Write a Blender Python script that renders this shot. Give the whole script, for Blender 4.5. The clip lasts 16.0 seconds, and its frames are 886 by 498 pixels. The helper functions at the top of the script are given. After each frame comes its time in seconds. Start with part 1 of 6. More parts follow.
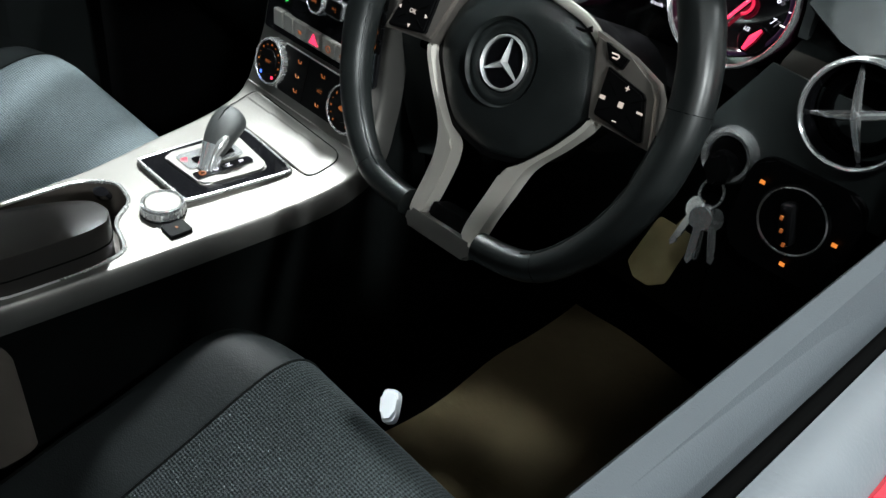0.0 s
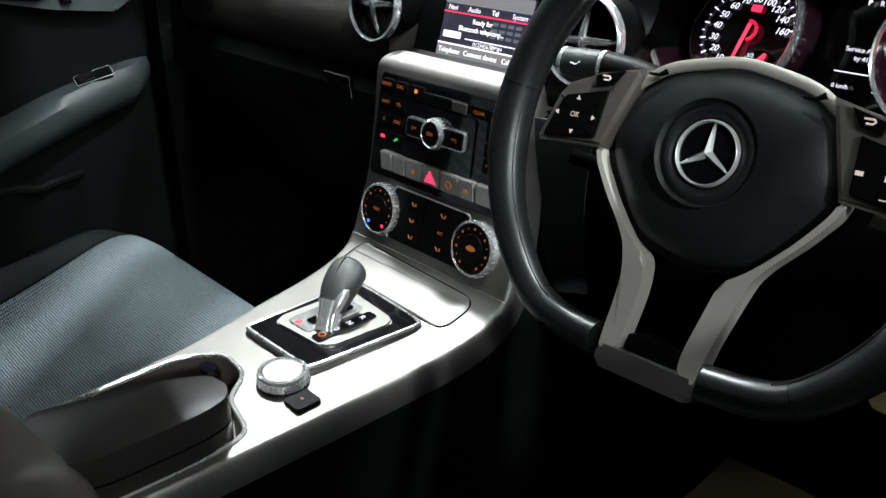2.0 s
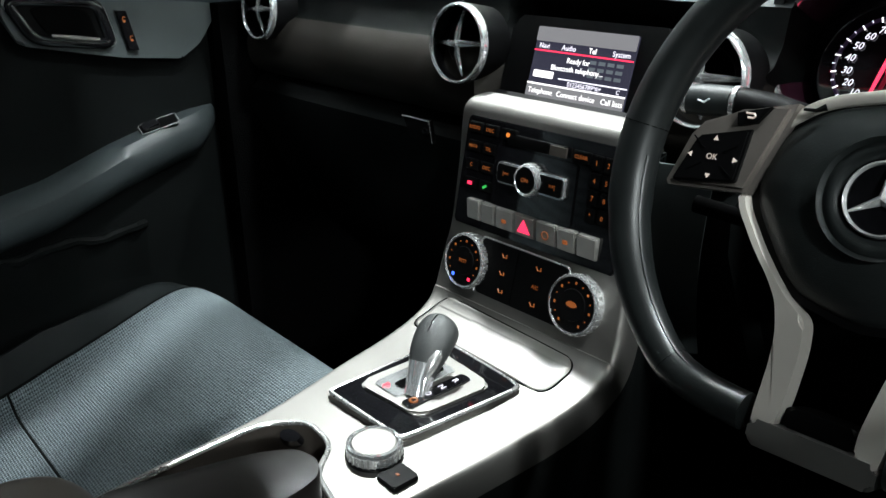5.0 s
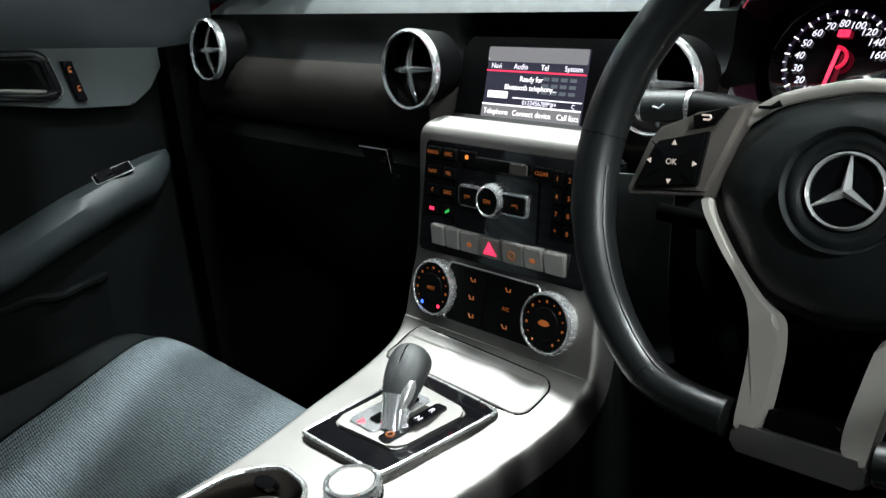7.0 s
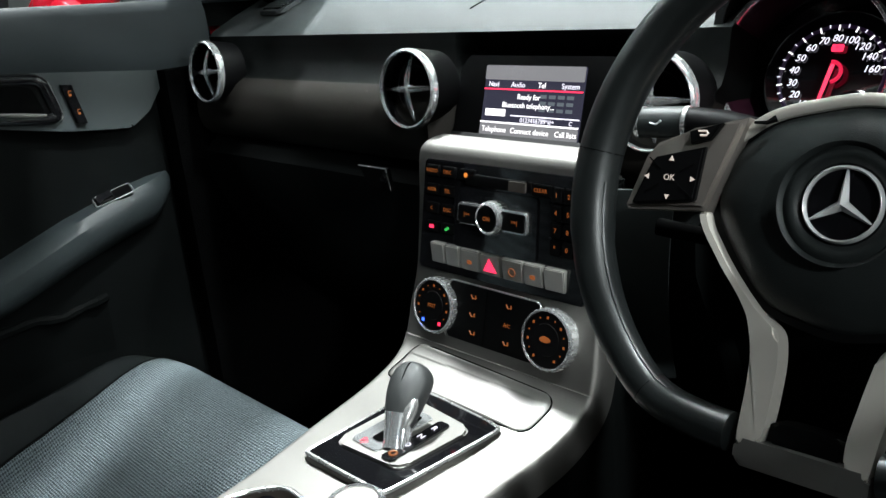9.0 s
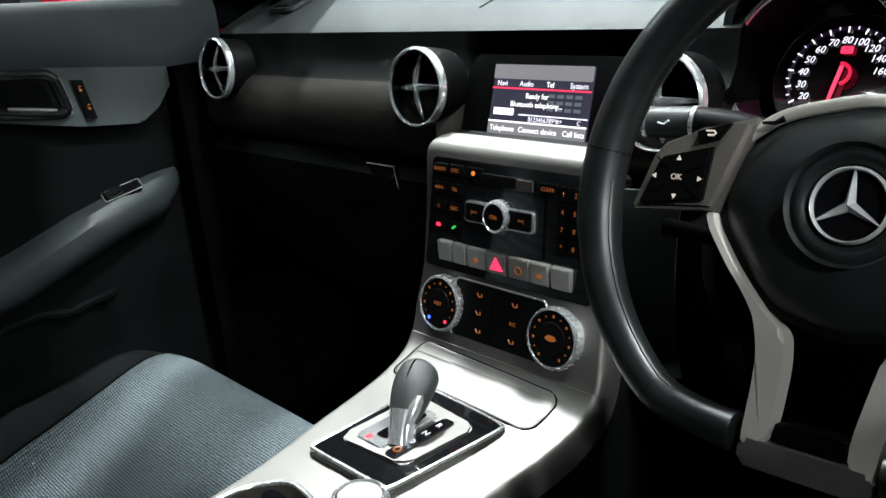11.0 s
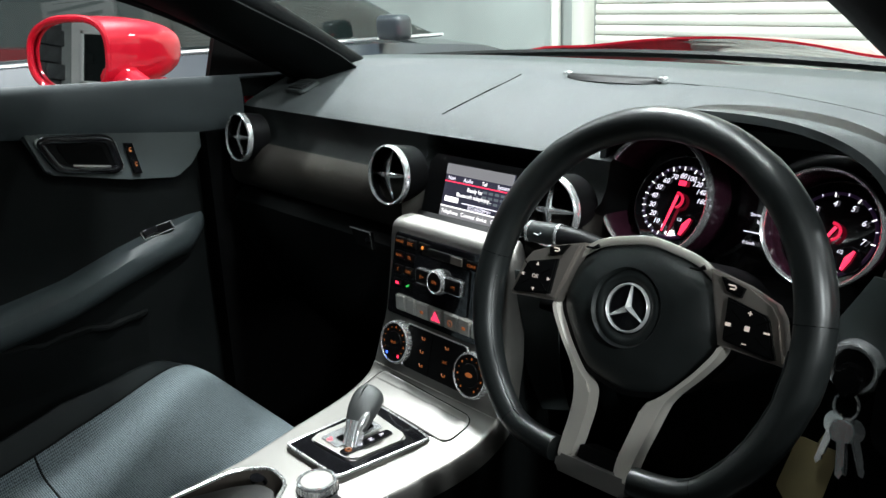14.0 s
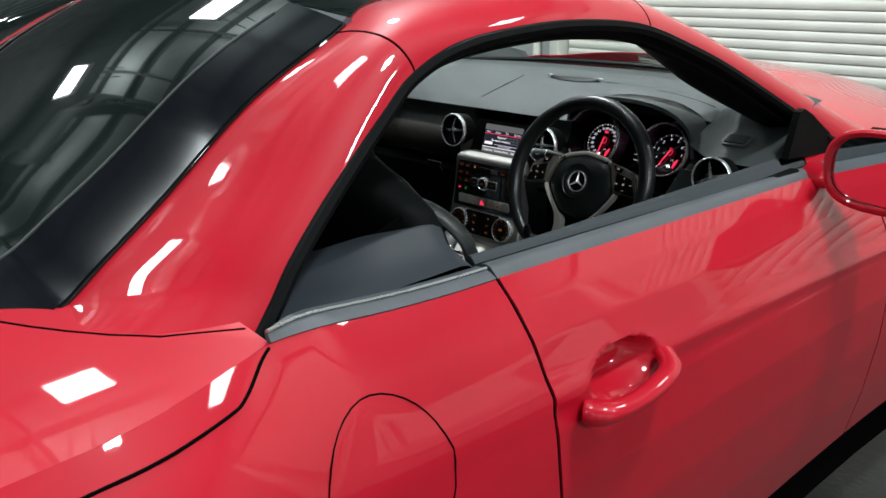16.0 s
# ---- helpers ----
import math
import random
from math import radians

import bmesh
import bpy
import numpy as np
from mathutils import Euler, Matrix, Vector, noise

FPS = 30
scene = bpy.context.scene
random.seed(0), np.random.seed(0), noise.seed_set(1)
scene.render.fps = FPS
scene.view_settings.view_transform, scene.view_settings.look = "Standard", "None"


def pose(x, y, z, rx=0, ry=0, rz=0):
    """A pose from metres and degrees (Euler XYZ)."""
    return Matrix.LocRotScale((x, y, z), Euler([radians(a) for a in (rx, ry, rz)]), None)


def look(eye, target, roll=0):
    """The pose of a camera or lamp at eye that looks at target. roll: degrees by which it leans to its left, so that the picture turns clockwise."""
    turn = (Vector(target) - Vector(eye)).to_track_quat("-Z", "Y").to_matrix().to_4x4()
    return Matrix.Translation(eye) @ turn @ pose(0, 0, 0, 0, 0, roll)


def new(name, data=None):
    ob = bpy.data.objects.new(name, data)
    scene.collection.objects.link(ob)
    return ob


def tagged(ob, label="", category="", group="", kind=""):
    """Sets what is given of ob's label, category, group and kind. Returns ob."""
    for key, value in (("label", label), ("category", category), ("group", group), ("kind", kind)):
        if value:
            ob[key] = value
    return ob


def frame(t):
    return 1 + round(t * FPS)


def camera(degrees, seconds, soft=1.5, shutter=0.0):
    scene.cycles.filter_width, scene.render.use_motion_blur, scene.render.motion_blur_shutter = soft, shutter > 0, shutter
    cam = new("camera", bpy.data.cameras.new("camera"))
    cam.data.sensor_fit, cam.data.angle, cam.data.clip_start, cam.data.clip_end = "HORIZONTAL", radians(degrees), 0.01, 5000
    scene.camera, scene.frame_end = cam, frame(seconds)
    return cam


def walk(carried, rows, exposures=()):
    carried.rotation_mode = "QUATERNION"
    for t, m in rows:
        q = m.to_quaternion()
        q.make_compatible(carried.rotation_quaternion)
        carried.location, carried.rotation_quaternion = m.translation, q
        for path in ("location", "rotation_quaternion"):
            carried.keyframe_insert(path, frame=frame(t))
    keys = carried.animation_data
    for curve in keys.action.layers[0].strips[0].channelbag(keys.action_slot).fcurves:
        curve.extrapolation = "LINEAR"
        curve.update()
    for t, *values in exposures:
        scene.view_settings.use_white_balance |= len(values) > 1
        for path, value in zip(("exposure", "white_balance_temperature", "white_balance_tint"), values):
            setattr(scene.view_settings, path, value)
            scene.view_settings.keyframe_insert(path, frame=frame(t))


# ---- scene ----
cam = camera(55.7, 16.0)
PATH = [
    (0, (0.75, -0.091, 1.151), (-0.333, 1.11, -0.027), 7.9),
    (0.5, (0.736, -0.088, 1.166), (-0.447, 1.122, 0.099), 5.6),
    (1, (0.669, -0.108, 1.125), (-0.635, 1.149, 0.276), 0.4),
    (1.5, (0.656, -0.109, 1.093), (-0.656, 1.144, 0.25), -0.2),
    (2, (0.61, -0.091, 1.054), (-0.709, 1.159, 0.217), 0.2),
    (2.5, (0.593, -0.107, 1.027), (-0.74, 1.13, 0.193), 0.5),
    (3, (0.586, -0.102, 1.012), (-0.767, 1.106, 0.17), 0.5),
    (3.5, (0.572, -0.107, 1.015), (-0.8, 1.087, 0.185), 2.1),
    (4, (0.546, -0.101, 1.04), (-0.852, 1.09, 0.25), 1.4),
    (6.5, (0.521, -0.076, 1.025), (-0.862, 1.195, 0.339), -4.1),
    (7, (0.521, -0.075, 1.026), (-0.861, 1.205, 0.356), -4.7),
    (7.5, (0.522, -0.074, 1.027), (-0.858, 1.214, 0.368), -5.0),
    (8, (0.523, -0.074, 1.028), (-0.861, 1.215, 0.38), -5.3),
    (8.5, (0.522, -0.076, 1.028), (-0.865, 1.217, 0.392), -5.5),
    (11, (0.524, -0.079, 1.026), (-0.876, 1.203, 0.396), -4.9),
    (11.5, (0.523, -0.081, 1.026), (-0.885, 1.193, 0.398), -4.9),
    (12, (0.523, -0.08, 1.026), (-0.894, 1.186, 0.402), -4.9),
    (12.5, (0.523, -0.08, 1.027), (-0.903, 1.177, 0.403), -5.1),
    (13, (0.522, -0.077, 1.027), (-0.912, 1.171, 0.407), -5.2),
    (13.5, (0.576, -0.079, 1.076), (-0.865, 1.169, 0.472), -4.6),
    (14, (0.762, -0.183, 1.159), (-0.673, 1.076, 0.563), -2.1),
    (14.6, (0.958, -0.342, 1.293), (-0.463, 0.902, 0.634), -2.2),
    (15, (1.094, -0.463, 1.289), (-0.327, 0.783, 0.633), -1.5),
    (15.5, (1.32, -0.681, 1.282), (-0.1, 0.568, 0.633), -0.3),
    (16, (1.398, -0.971, 1.316), (0.013, 0.321, 0.673), -1.3),
]
walk(cam, [(t, look(eye, target, roll)) for t, eye, target, roll in PATH],
     [(0, 1.25), (0.5, 1.2), (1.0, 1.05), (13.3, 1.05), (13.9, 1.05), (14.5, 0.85), (15, 0.55), (15.5, 0.2), (16, -0.02)])

# ---------------------------------------------------------------- world and light
world = bpy.data.worlds.new("world")
scene.world = world
world.use_nodes = True
world.node_tree.nodes["Background"].inputs[0].default_value = (0.55, 0.62, 0.72, 1)
world.node_tree.nodes["Background"].inputs[1].default_value = 0.006
LAMP_POWER = 60.0
CEIL = 5.3
# hall lamps: x, y of the fixtures under the roof, the strength set for each, and the size of the lit face
LAMPS = [(-3.25, -3.4, 0.25, 0.5), (-0.5, -3.4, 0.25, 0.5), (2.25, -3.4, 0.3, 0.5), (5.0, -3.4, 0.3, 0.5), (-2.3, -1.5, 0.5, 0.62), (-6.6, -0.8, 0.5, 0.6), (-4.2, 0.8, 0.4, 0.6), (-1.6, 1.5, 3.4, 0.32),
         # (6.2, -2.6) is an added fill for the wheel and cabin, placed clear of reflections
         (0.0, -0.1, 0.35, 0.6), (1.8, 0.8, 1.9, 0.4), (6.2, -2.6, 4.6, 0.7), (3.4, 1.88, 0.9, 0.3), (1.7, 3.1, 0.3, 0.5), (8.8, 0.2, 3.6, 0.42)]
LAMP_Z = 4.25


def area_lamp(x, y, z, sx, sy, power, colour=(0.91, 0.99, 1.0)):
    data = bpy.data.lights.new("hall_lamp", "AREA")
    data.shape, data.size, data.size_y, data.energy, data.color = "RECTANGLE", sx, sy, power, colour
    ob = new("hall_lamp", data)
    ob.matrix_basis = pose(x, y, z)
    return ob


for lx, ly, strong, face in LAMPS:
    area_lamp(lx, ly, LAMP_Z, face, face * 0.72, LAMP_POWER * strong)
    # upward fill added over each fixture to brighten the roof for the rear window's reflection
    area_lamp(lx, ly, LAMP_Z + 0.13, 0.34, 0.55, LAMP_POWER * (0.5 if lx < 0 else 0.1)).matrix_basis = pose(lx, ly, LAMP_Z + 0.13, 180, 0, 0)


# ---------------------------------------------------------------- materials
def mat(name, colour, rough=0.5, metal=0.0, coat=0.0, spec=0.5, emit=None, strength=0.0):
    m = bpy.data.materials.new(name)
    m.use_nodes = True
    b = m.node_tree.nodes["Principled BSDF"]
    b.inputs["Base Color"].default_value = (*colour, 1)
    b.inputs["Roughness"].default_value = rough
    b.inputs["Metallic"].default_value = metal
    b.inputs["Coat Weight"].default_value = coat
    b.inputs["Coat Roughness"].default_value = 0.03
    b.inputs["Specular IOR Level"].default_value = spec
    if emit:
        b.inputs["Emission Color"].default_value = (*emit, 1)
        b.inputs["Emission Strength"].default_value = strength
    return m


def grain(m, scale=900.0, depth=0.25, dist=0.0004, tint=0.0, tint_scale=6.0, rough=0.0, kind="NOISE", stretch=None):
    """Fine relief, and a slow change of colour and gloss over the surface."""
    t = m.node_tree
    b = t.nodes["Principled BSDF"]
    co = t.nodes.new("ShaderNodeTexCoord")
    src = co.outputs["Object"]
    if stretch:
        mp = t.nodes.new("ShaderNodeMapping")
        mp.inputs["Scale"].default_value = stretch
        t.links.new(src, mp.inputs["Vector"])
        fine_src = mp.outputs["Vector"]
    else:
        fine_src = src
    if kind == "VORONOI":
        fine = t.nodes.new("ShaderNodeTexVoronoi")
        out = fine.outputs["Distance"]
    else:
        fine = t.nodes.new("ShaderNodeTexNoise")
        fine.inputs["Detail"].default_value = 3
        out = fine.outputs["Fac"]
    fine.inputs["Scale"].default_value = scale
    t.links.new(fine_src, fine.inputs["Vector"])
    if depth:
        bump = t.nodes.new("ShaderNodeBump")
        bump.inputs["Strength"].default_value = depth
        bump.inputs["Distance"].default_value = dist
        t.links.new(out, bump.inputs["Height"])
        t.links.new(bump.outputs["Normal"], b.inputs["Normal"])
    slow = t.nodes.new("ShaderNodeTexNoise")
    slow.inputs["Scale"].default_value = tint_scale
    slow.inputs["Detail"].default_value = 5
    slow.inputs["Roughness"].default_value = 0.65
    t.links.new(src, slow.inputs["Vector"])
    if tint:
        base = b.inputs["Base Color"].default_value[:]
        ramp = t.nodes.new("ShaderNodeMapRange")
        ramp.inputs["From Min"].default_value, ramp.inputs["From Max"].default_value = 0.3, 0.7
        ramp.inputs["To Min"].default_value, ramp.inputs["To Max"].default_value = 1 - tint, 1 + tint
        t.links.new(slow.outputs["Fac"], ramp.inputs["Value"])
        mul = t.nodes.new("ShaderNodeVectorMath")
        mul.operation = "SCALE"
        mul.inputs[0].default_value = base[:3]
        t.links.new(ramp.outputs["Result"], mul.inputs["Scale"])
        t.links.new(mul.outputs["Vector"], b.inputs["Base Color"])
    if rough:
        r = b.inputs["Roughness"].default_value
        rr = t.nodes.new("ShaderNodeMapRange")
        rr.inputs["From Min"].default_value, rr.inputs["From Max"].default_value = 0.3, 0.7
        rr.inputs["To Min"].default_value, rr.inputs["To Max"].default_value = max(0.02, r - rough), r + rough
        t.links.new(slow.outputs["Fac"], rr.inputs["Value"])
        t.links.new(rr.outputs["Result"], b.inputs["Roughness"])
    return m


def fabric(name, colour):
    """Woven seat cloth: cross ribs of about three millimetres."""
    m = mat(name, colour, 0.95, spec=0.15)
    t = m.node_tree
    b = t.nodes["Principled BSDF"]
    co = t.nodes.new("ShaderNodeTexCoord")
    waves = []
    for axis, scale in (("Y", 105.0), ("X", 75.0)):
        w = t.nodes.new("ShaderNodeTexWave")
        w.bands_direction = axis
        w.inputs["Scale"].default_value = scale
        w.inputs["Distortion"].default_value = 4.0
        w.inputs["Detail Scale"].default_value = 8
        t.links.new(co.outputs["Object"], w.inputs["Vector"])
        waves.append(w)
    add = t.nodes.new("ShaderNodeMath")
    add.operation = "MULTIPLY_ADD"
    add.inputs[1].default_value = 1.0
    t.links.new(waves[1].outputs["Fac"], add.inputs[0])
    t.links.new(waves[0].outputs["Fac"], add.inputs[2])
    bump = t.nodes.new("ShaderNodeBump")
    bump.inputs["Strength"].default_value = 0.9
    bump.inputs["Distance"].default_value = 0.0022
    t.links.new(add.outputs[0], bump.inputs["Height"])
    t.links.new(bump.outputs["Normal"], b.inputs["Normal"])
    ramp = t.nodes.new("ShaderNodeMapRange")
    ramp.inputs["From Max"].default_value = 1.7
    ramp.inputs["To Min"].default_value, ramp.inputs["To Max"].default_value = 0.15, 1.8
    t.links.new(add.outputs[0], ramp.inputs["Value"])
    mul = t.nodes.new("ShaderNodeVectorMath")
    mul.operation = "SCALE"
    mul.inputs[0].default_value = colour
    t.links.new(ramp.outputs["Result"], mul.inputs["Scale"])
    t.links.new(mul.outputs["Vector"], b.inputs["Base Color"])
    return m


M = {}
M["red"] = grain(mat("red_paint", (0.46, 0.005, 0.019), 0.45, 0.0, coat=1.0, spec=0.12), 60, 0, tint=0.05, rough=0.03)
M["blackglass"] = mat("dark_glass", (0.008, 0.012, 0.0115), 0.03, coat=0.2, spec=0.8)
M["frit"] = mat("printed_black_glass", (0.004, 0.005, 0.007), 0.1, spec=0.14)
# black gauge tubes, the red glow of the dials put into their colour
M["tube"] = mat("glow_tinted_black_gloss", (0.03, 0.009, 0.017), 0.22, coat=0.4)
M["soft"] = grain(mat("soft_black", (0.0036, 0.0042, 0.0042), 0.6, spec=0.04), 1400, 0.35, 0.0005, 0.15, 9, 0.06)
M["pad"] = grain(mat("dash_pad", (0.034, 0.039, 0.04), 0.62, spec=0.3), 1300, 0.4, 0.0006, 0.08, 5, 0.05)
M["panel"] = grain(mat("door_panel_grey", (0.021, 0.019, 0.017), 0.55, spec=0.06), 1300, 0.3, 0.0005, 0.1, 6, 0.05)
M["grip"] = grain(mat("satin_grey_grip", (0.05, 0.059, 0.06), 0.4, 0.1), 900, 0.15, 0.0003, 0.06, 6, 0.05)
M["armhide"] = grain(mat("door_armrest_leather", (0.03, 0.037, 0.039), 0.45, spec=0.35), 1100, 0.25, 0.0004, 0.15, 10, 0.06, kind="VORONOI")
M["roll"] = grain(mat("door_roll_grey", (0.046, 0.052, 0.058), 0.55, spec=0.12), 1300, 0.4, 0.0005, 0.08, 6, 0.05)
# darker roll for the far door, whose shaded face is put into the colour
M["shadedroll"] = grain(mat("shaded_door_roll", (0.036, 0.043, 0.046), 0.5, spec=0.2), 1300, 0.4, 0.0005, 0.08, 6, 0.05)
M["leather"] = grain(mat("black_leather", (0.014, 0.0165, 0.0165), 0.42, spec=0.25), 1300, 0.25, 0.0004, 0.2, 14, 0.07, kind="VORONOI")
M["rim"] = grain(mat("wheel_leather", (0.008, 0.0095, 0.0095), 0.34, spec=0.5), 1100, 0.14, 0.0003, 0.1, 25, 0.06, kind="VORONOI")
M["plastic"] = grain(mat("black_plastic", (0.0025, 0.0025, 0.0027), 0.42, spec=0.1), 1600, 0.2, 0.0003, 0.1, 10, 0.05)
M["arm"] = grain(mat("brown_black_leather", (0.07, 0.06, 0.052), 0.42, spec=0.35), 1100, 0.16, 0.0003, 0.15, 10, 0.06)
M["gloss"] = mat("piano_black", (0.006, 0.006, 0.007), 0.06, coat=0.6)
M["silver"] = grain(mat("matt_silver_trim", (0.225, 0.216, 0.203), 0.5, 1.0), 250, 0.05, 0.0002, 0.05, 7, 0.05, stretch=(1, 12, 1))
M["seatside"] = grain(mat("black_seat_leather", (0.008, 0.0096, 0.01), 0.52, spec=0.12), 700, 0.4, 0.0005, 0.2, 12, 0.06, kind="VORONOI")
M["chrome"] = mat("chrome", (0.85, 0.86, 0.87), 0.14, 0.8)
M["star"] = mat("bright_star_chrome", (0.92, 0.92, 0.92), 0.22, 0.55)
M["darkpaint"] = grain(mat("dark_blue_grey_paint", (0.022, 0.027, 0.034), 0.4, 0.0, coat=1.0, spec=0.4), 60, 0, tint=0.05, rough=0.03)
M["whitepaint"] = grain(mat("white_door_paint", (0.75, 0.75, 0.73), 0.5), 80, 0.1, 0.001, 0.05, 2)
# silver of the switch spokes, with its dark copper reflection put into the colour
M["frame"] = grain(mat("reflection_toned_frame", (0.3, 0.27, 0.245), 0.32, 0.7), 300, 0.03, 0.0001, 0.05, 20, 0.05)
M["lid"] = grain(mat("dark_brown_lid", (0.011, 0.0095, 0.0085), 0.4, spec=0.4), 1100, 0.14, 0.0003, 0.15, 10, 0.06)
M["spoke"] = grain(mat("silver_spoke_trim", (0.58, 0.545, 0.495), 0.38, 0.35), 250, 0.05, 0.0002, 0.05, 9, 0.05)
M["knob"] = grain(mat("grey_knob_leather", (0.026, 0.028, 0.028), 0.45), 1200, 0.5, 0.0005, 0.1, 20, 0.05, kind="VORONOI")
M["ledge"] = grain(mat("dark_ledge_trim", (0.022, 0.027, 0.034), 0.5, spec=0.3), 1300, 0.35, 0.0005, 0.1, 6, 0.05)
M["satin"] = grain(mat("satin_chrome", (0.62, 0.62, 0.61), 0.28, 0.75), 300, 0.03, 0.0001, 0.05, 20, 0.05)
M["rubber"] = grain(mat("grey_rubber_seal", (0.08, 0.088, 0.098), 0.5), 500, 0.3, 0.0006, 0.15, 12, 0.08)
M["rubberdark"] = grain(mat("black_rubber_seal", (0.0035, 0.004, 0.0042), 0.55, spec=0.07), 500, 0.3, 0.0006, 0.15, 12, 0.08)
M["gap"] = mat("panel_gap", (0.003, 0.003, 0.003), 0.9, spec=0.0)
M["carpet"] = grain(mat("black_carpet", (0.002, 0.002, 0.0021), 0.95, spec=0.02), 700, 1.0, 0.003, 0.3, 30)
M["paper"] = grain(mat("brown_paper_mat", (0.12, 0.09, 0.045), 0.85), 60, 0.4, 0.003, 0.15, 9)
M["cloth"] = fabric("grey_ribbed_cloth", (0.14, 0.168, 0.18))
# the grey cloth again, darkened: shade on the driver's seat put into its colour
M["shadedcloth"] = fabric("shaded_grey_ribbed_cloth", (0.03, 0.036, 0.038))
M["foot"] = grain(mat("dark_metal_foot", (0.17, 0.165, 0.155), 0.34, 0.5), 300, 0.03, 0.0001, 0.05, 20, 0.05)
M["rocker"] = grain(mat("satin_silver_key", (0.42, 0.405, 0.38), 0.36, 0.6), 250, 0.05, 0.0002, 0.06, 30, 0.05)
M["knee"] = grain(mat("grey_knee_panel", (0.036, 0.042, 0.042), 0.5, spec=0.2), 1300, 0.3, 0.0005, 0.1, 6, 0.05)
M["tag"] = grain(mat("card_tag", (0.14, 0.11, 0.05), 0.8), 300, 0.2, 0.0004, 0.1, 30)
M["pale"] = mat("pale_plastic", (0.55, 0.57, 0.6), 0.5)
M["orange"] = mat("orange_light", (0.1, 0.03, 0.0), 0.5, emit=(1.0, 0.27, 0.07), strength=0.11)
M["amber"] = mat("bright_amber_light", (0.1, 0.03, 0.0), 0.5, emit=(1.0, 0.3, 0.05), strength=0.4)
M["redlight"] = mat("red_light", (0.1, 0.0, 0.0), 0.5, emit=(1.0, 0.03, 0.09), strength=1.0)
M["reddim"] = mat("dim_red_light", (0.1, 0.0, 0.0), 0.5, emit=(1.0, 0.02, 0.09), strength=0.4)
M["keymark"] = mat("dim_warm_key_mark", (0.4, 0.38, 0.36), 0.5, emit=(1.0, 0.78, 0.66), strength=0.2)
M["white"] = mat("white_light", (0.2, 0.2, 0.2), 0.5, emit=(0.88, 0.85, 1.0), strength=0.75)
M["whitehot"] = mat("bright_white_light", (0.2, 0.2, 0.2), 0.5, emit=(1.0, 0.98, 1.0), strength=0.95)
M["green"] = mat("green_light", (0.0, 0.1, 0.0), 0.5, emit=(0.05, 0.6, 0.12), strength=0.4)
M["blue"] = mat("blue_light", (0.0, 0.0, 0.1), 0.5, emit=(0.05, 0.15, 1.0), strength=1.2)
M["violet"] = mat("violet_glow", (0.02, 0.01, 0.03), 0.4, emit=(0.12, 0.05, 0.2), strength=0.02)
M["screen"] = mat("display_dark", (0.01, 0.01, 0.012), 0.15, emit=(0.03, 0.03, 0.05), strength=0.6)
M["screengrey"] = mat("display_grey_bar", (0.02, 0.02, 0.02), 0.2, emit=(0.22, 0.22, 0.235), strength=0.55)
M["screenkeys"] = mat("display_key_pattern", (0.02, 0.02, 0.02), 0.2, emit=(0.1, 0.12, 0.14), strength=0.6)
M["mirror"] = mat("mirror_glass", (0.8, 0.82, 0.83), 0.01, 1.0)
M["concrete"] = grain(mat("concrete_floor", (0.022, 0.023, 0.022), 0.5), 40, 0.3, 0.004, 0.25, 1.6, 0.15)
M["shutter"] = grain(mat("cream_shutter_steel", (0.62, 0.61, 0.56), 0.42), 200, 0.1, 0.0005, 0.06, 2.5, 0.08)
M["wall"] = grain(mat("grey_wall_paint", (0.30, 0.32, 0.31), 0.8), 120, 0.3, 0.002, 0.15, 1.2)
M["roofsheet"] = grain(mat("hall_roof_sheet", (0.42, 0.46, 0.45), 0.7), 30, 0.2, 0.004, 0.2, 1.0)
M["steel"] = grain(mat("dark_roof_steel", (0.05, 0.055, 0.055), 0.6), 60, 0.2, 0.002, 0.15, 3)
M["block"] = grain(mat("grey_stone_block", (0.05, 0.054, 0.055), 0.85), 45, 0.8, 0.01, 0.35, 4)
M["lampcase"] = mat("lamp_housing", (0.5, 0.5, 0.5), 0.5)


def glass_material():
    m = bpy.data.materials.new("clear_glass")
    m.use_nodes = True
    b = m.node_tree.nodes["Principled BSDF"]
    b.inputs["Base Color"].default_value = (0.9, 0.95, 0.93, 1)
    b.inputs["Roughness"].default_value = 0.02
    b.inputs["Transmission Weight"].default_value = 1.0
    b.inputs["IOR"].default_value = 1.02
    return m


M["glass"] = glass_material()


# ---------------------------------------------------------------- building helpers
WORLD = {}


def thing(name, loc, label, category, group="", kind="", turn=None):
    ob = new(name)
    ob.empty_display_size = 0.05
    ob.matrix_basis = turn if turn is not None else Matrix.Translation(loc)
    WORLD[ob] = ob.matrix_basis.copy()
    return tagged(ob, label, category, group, kind)


def part(name, bm, material, parent=None, label="", local=False, smooth=True, kind=""):
    """Links a bmesh as one mesh under a thing or part. Its coordinates are the world's, or with local the parent's."""
    me = bpy.data.meshes.new(name)
    bmesh.ops.recalc_face_normals(bm, faces=bm.faces)
    bm.to_mesh(me)
    bm.free()
    mats = material if isinstance(material, (list, tuple)) else [material]
    for m in mats:
        me.materials.append(m)
    if smooth:
        me.polygons.foreach_set("use_smooth", [True] * len(me.polygons))
        me.set_sharp_from_angle(angle=radians(38))
    ob = new(name, me)
    WORLD[ob] = Matrix()
    if parent is not None:
        ob.parent = parent
        if local:
            WORLD[ob] = WORLD[parent].copy()
        else:
            ob.matrix_parent_inverse = WORLD[parent].inverted()
    return tagged(ob, label, kind=kind)


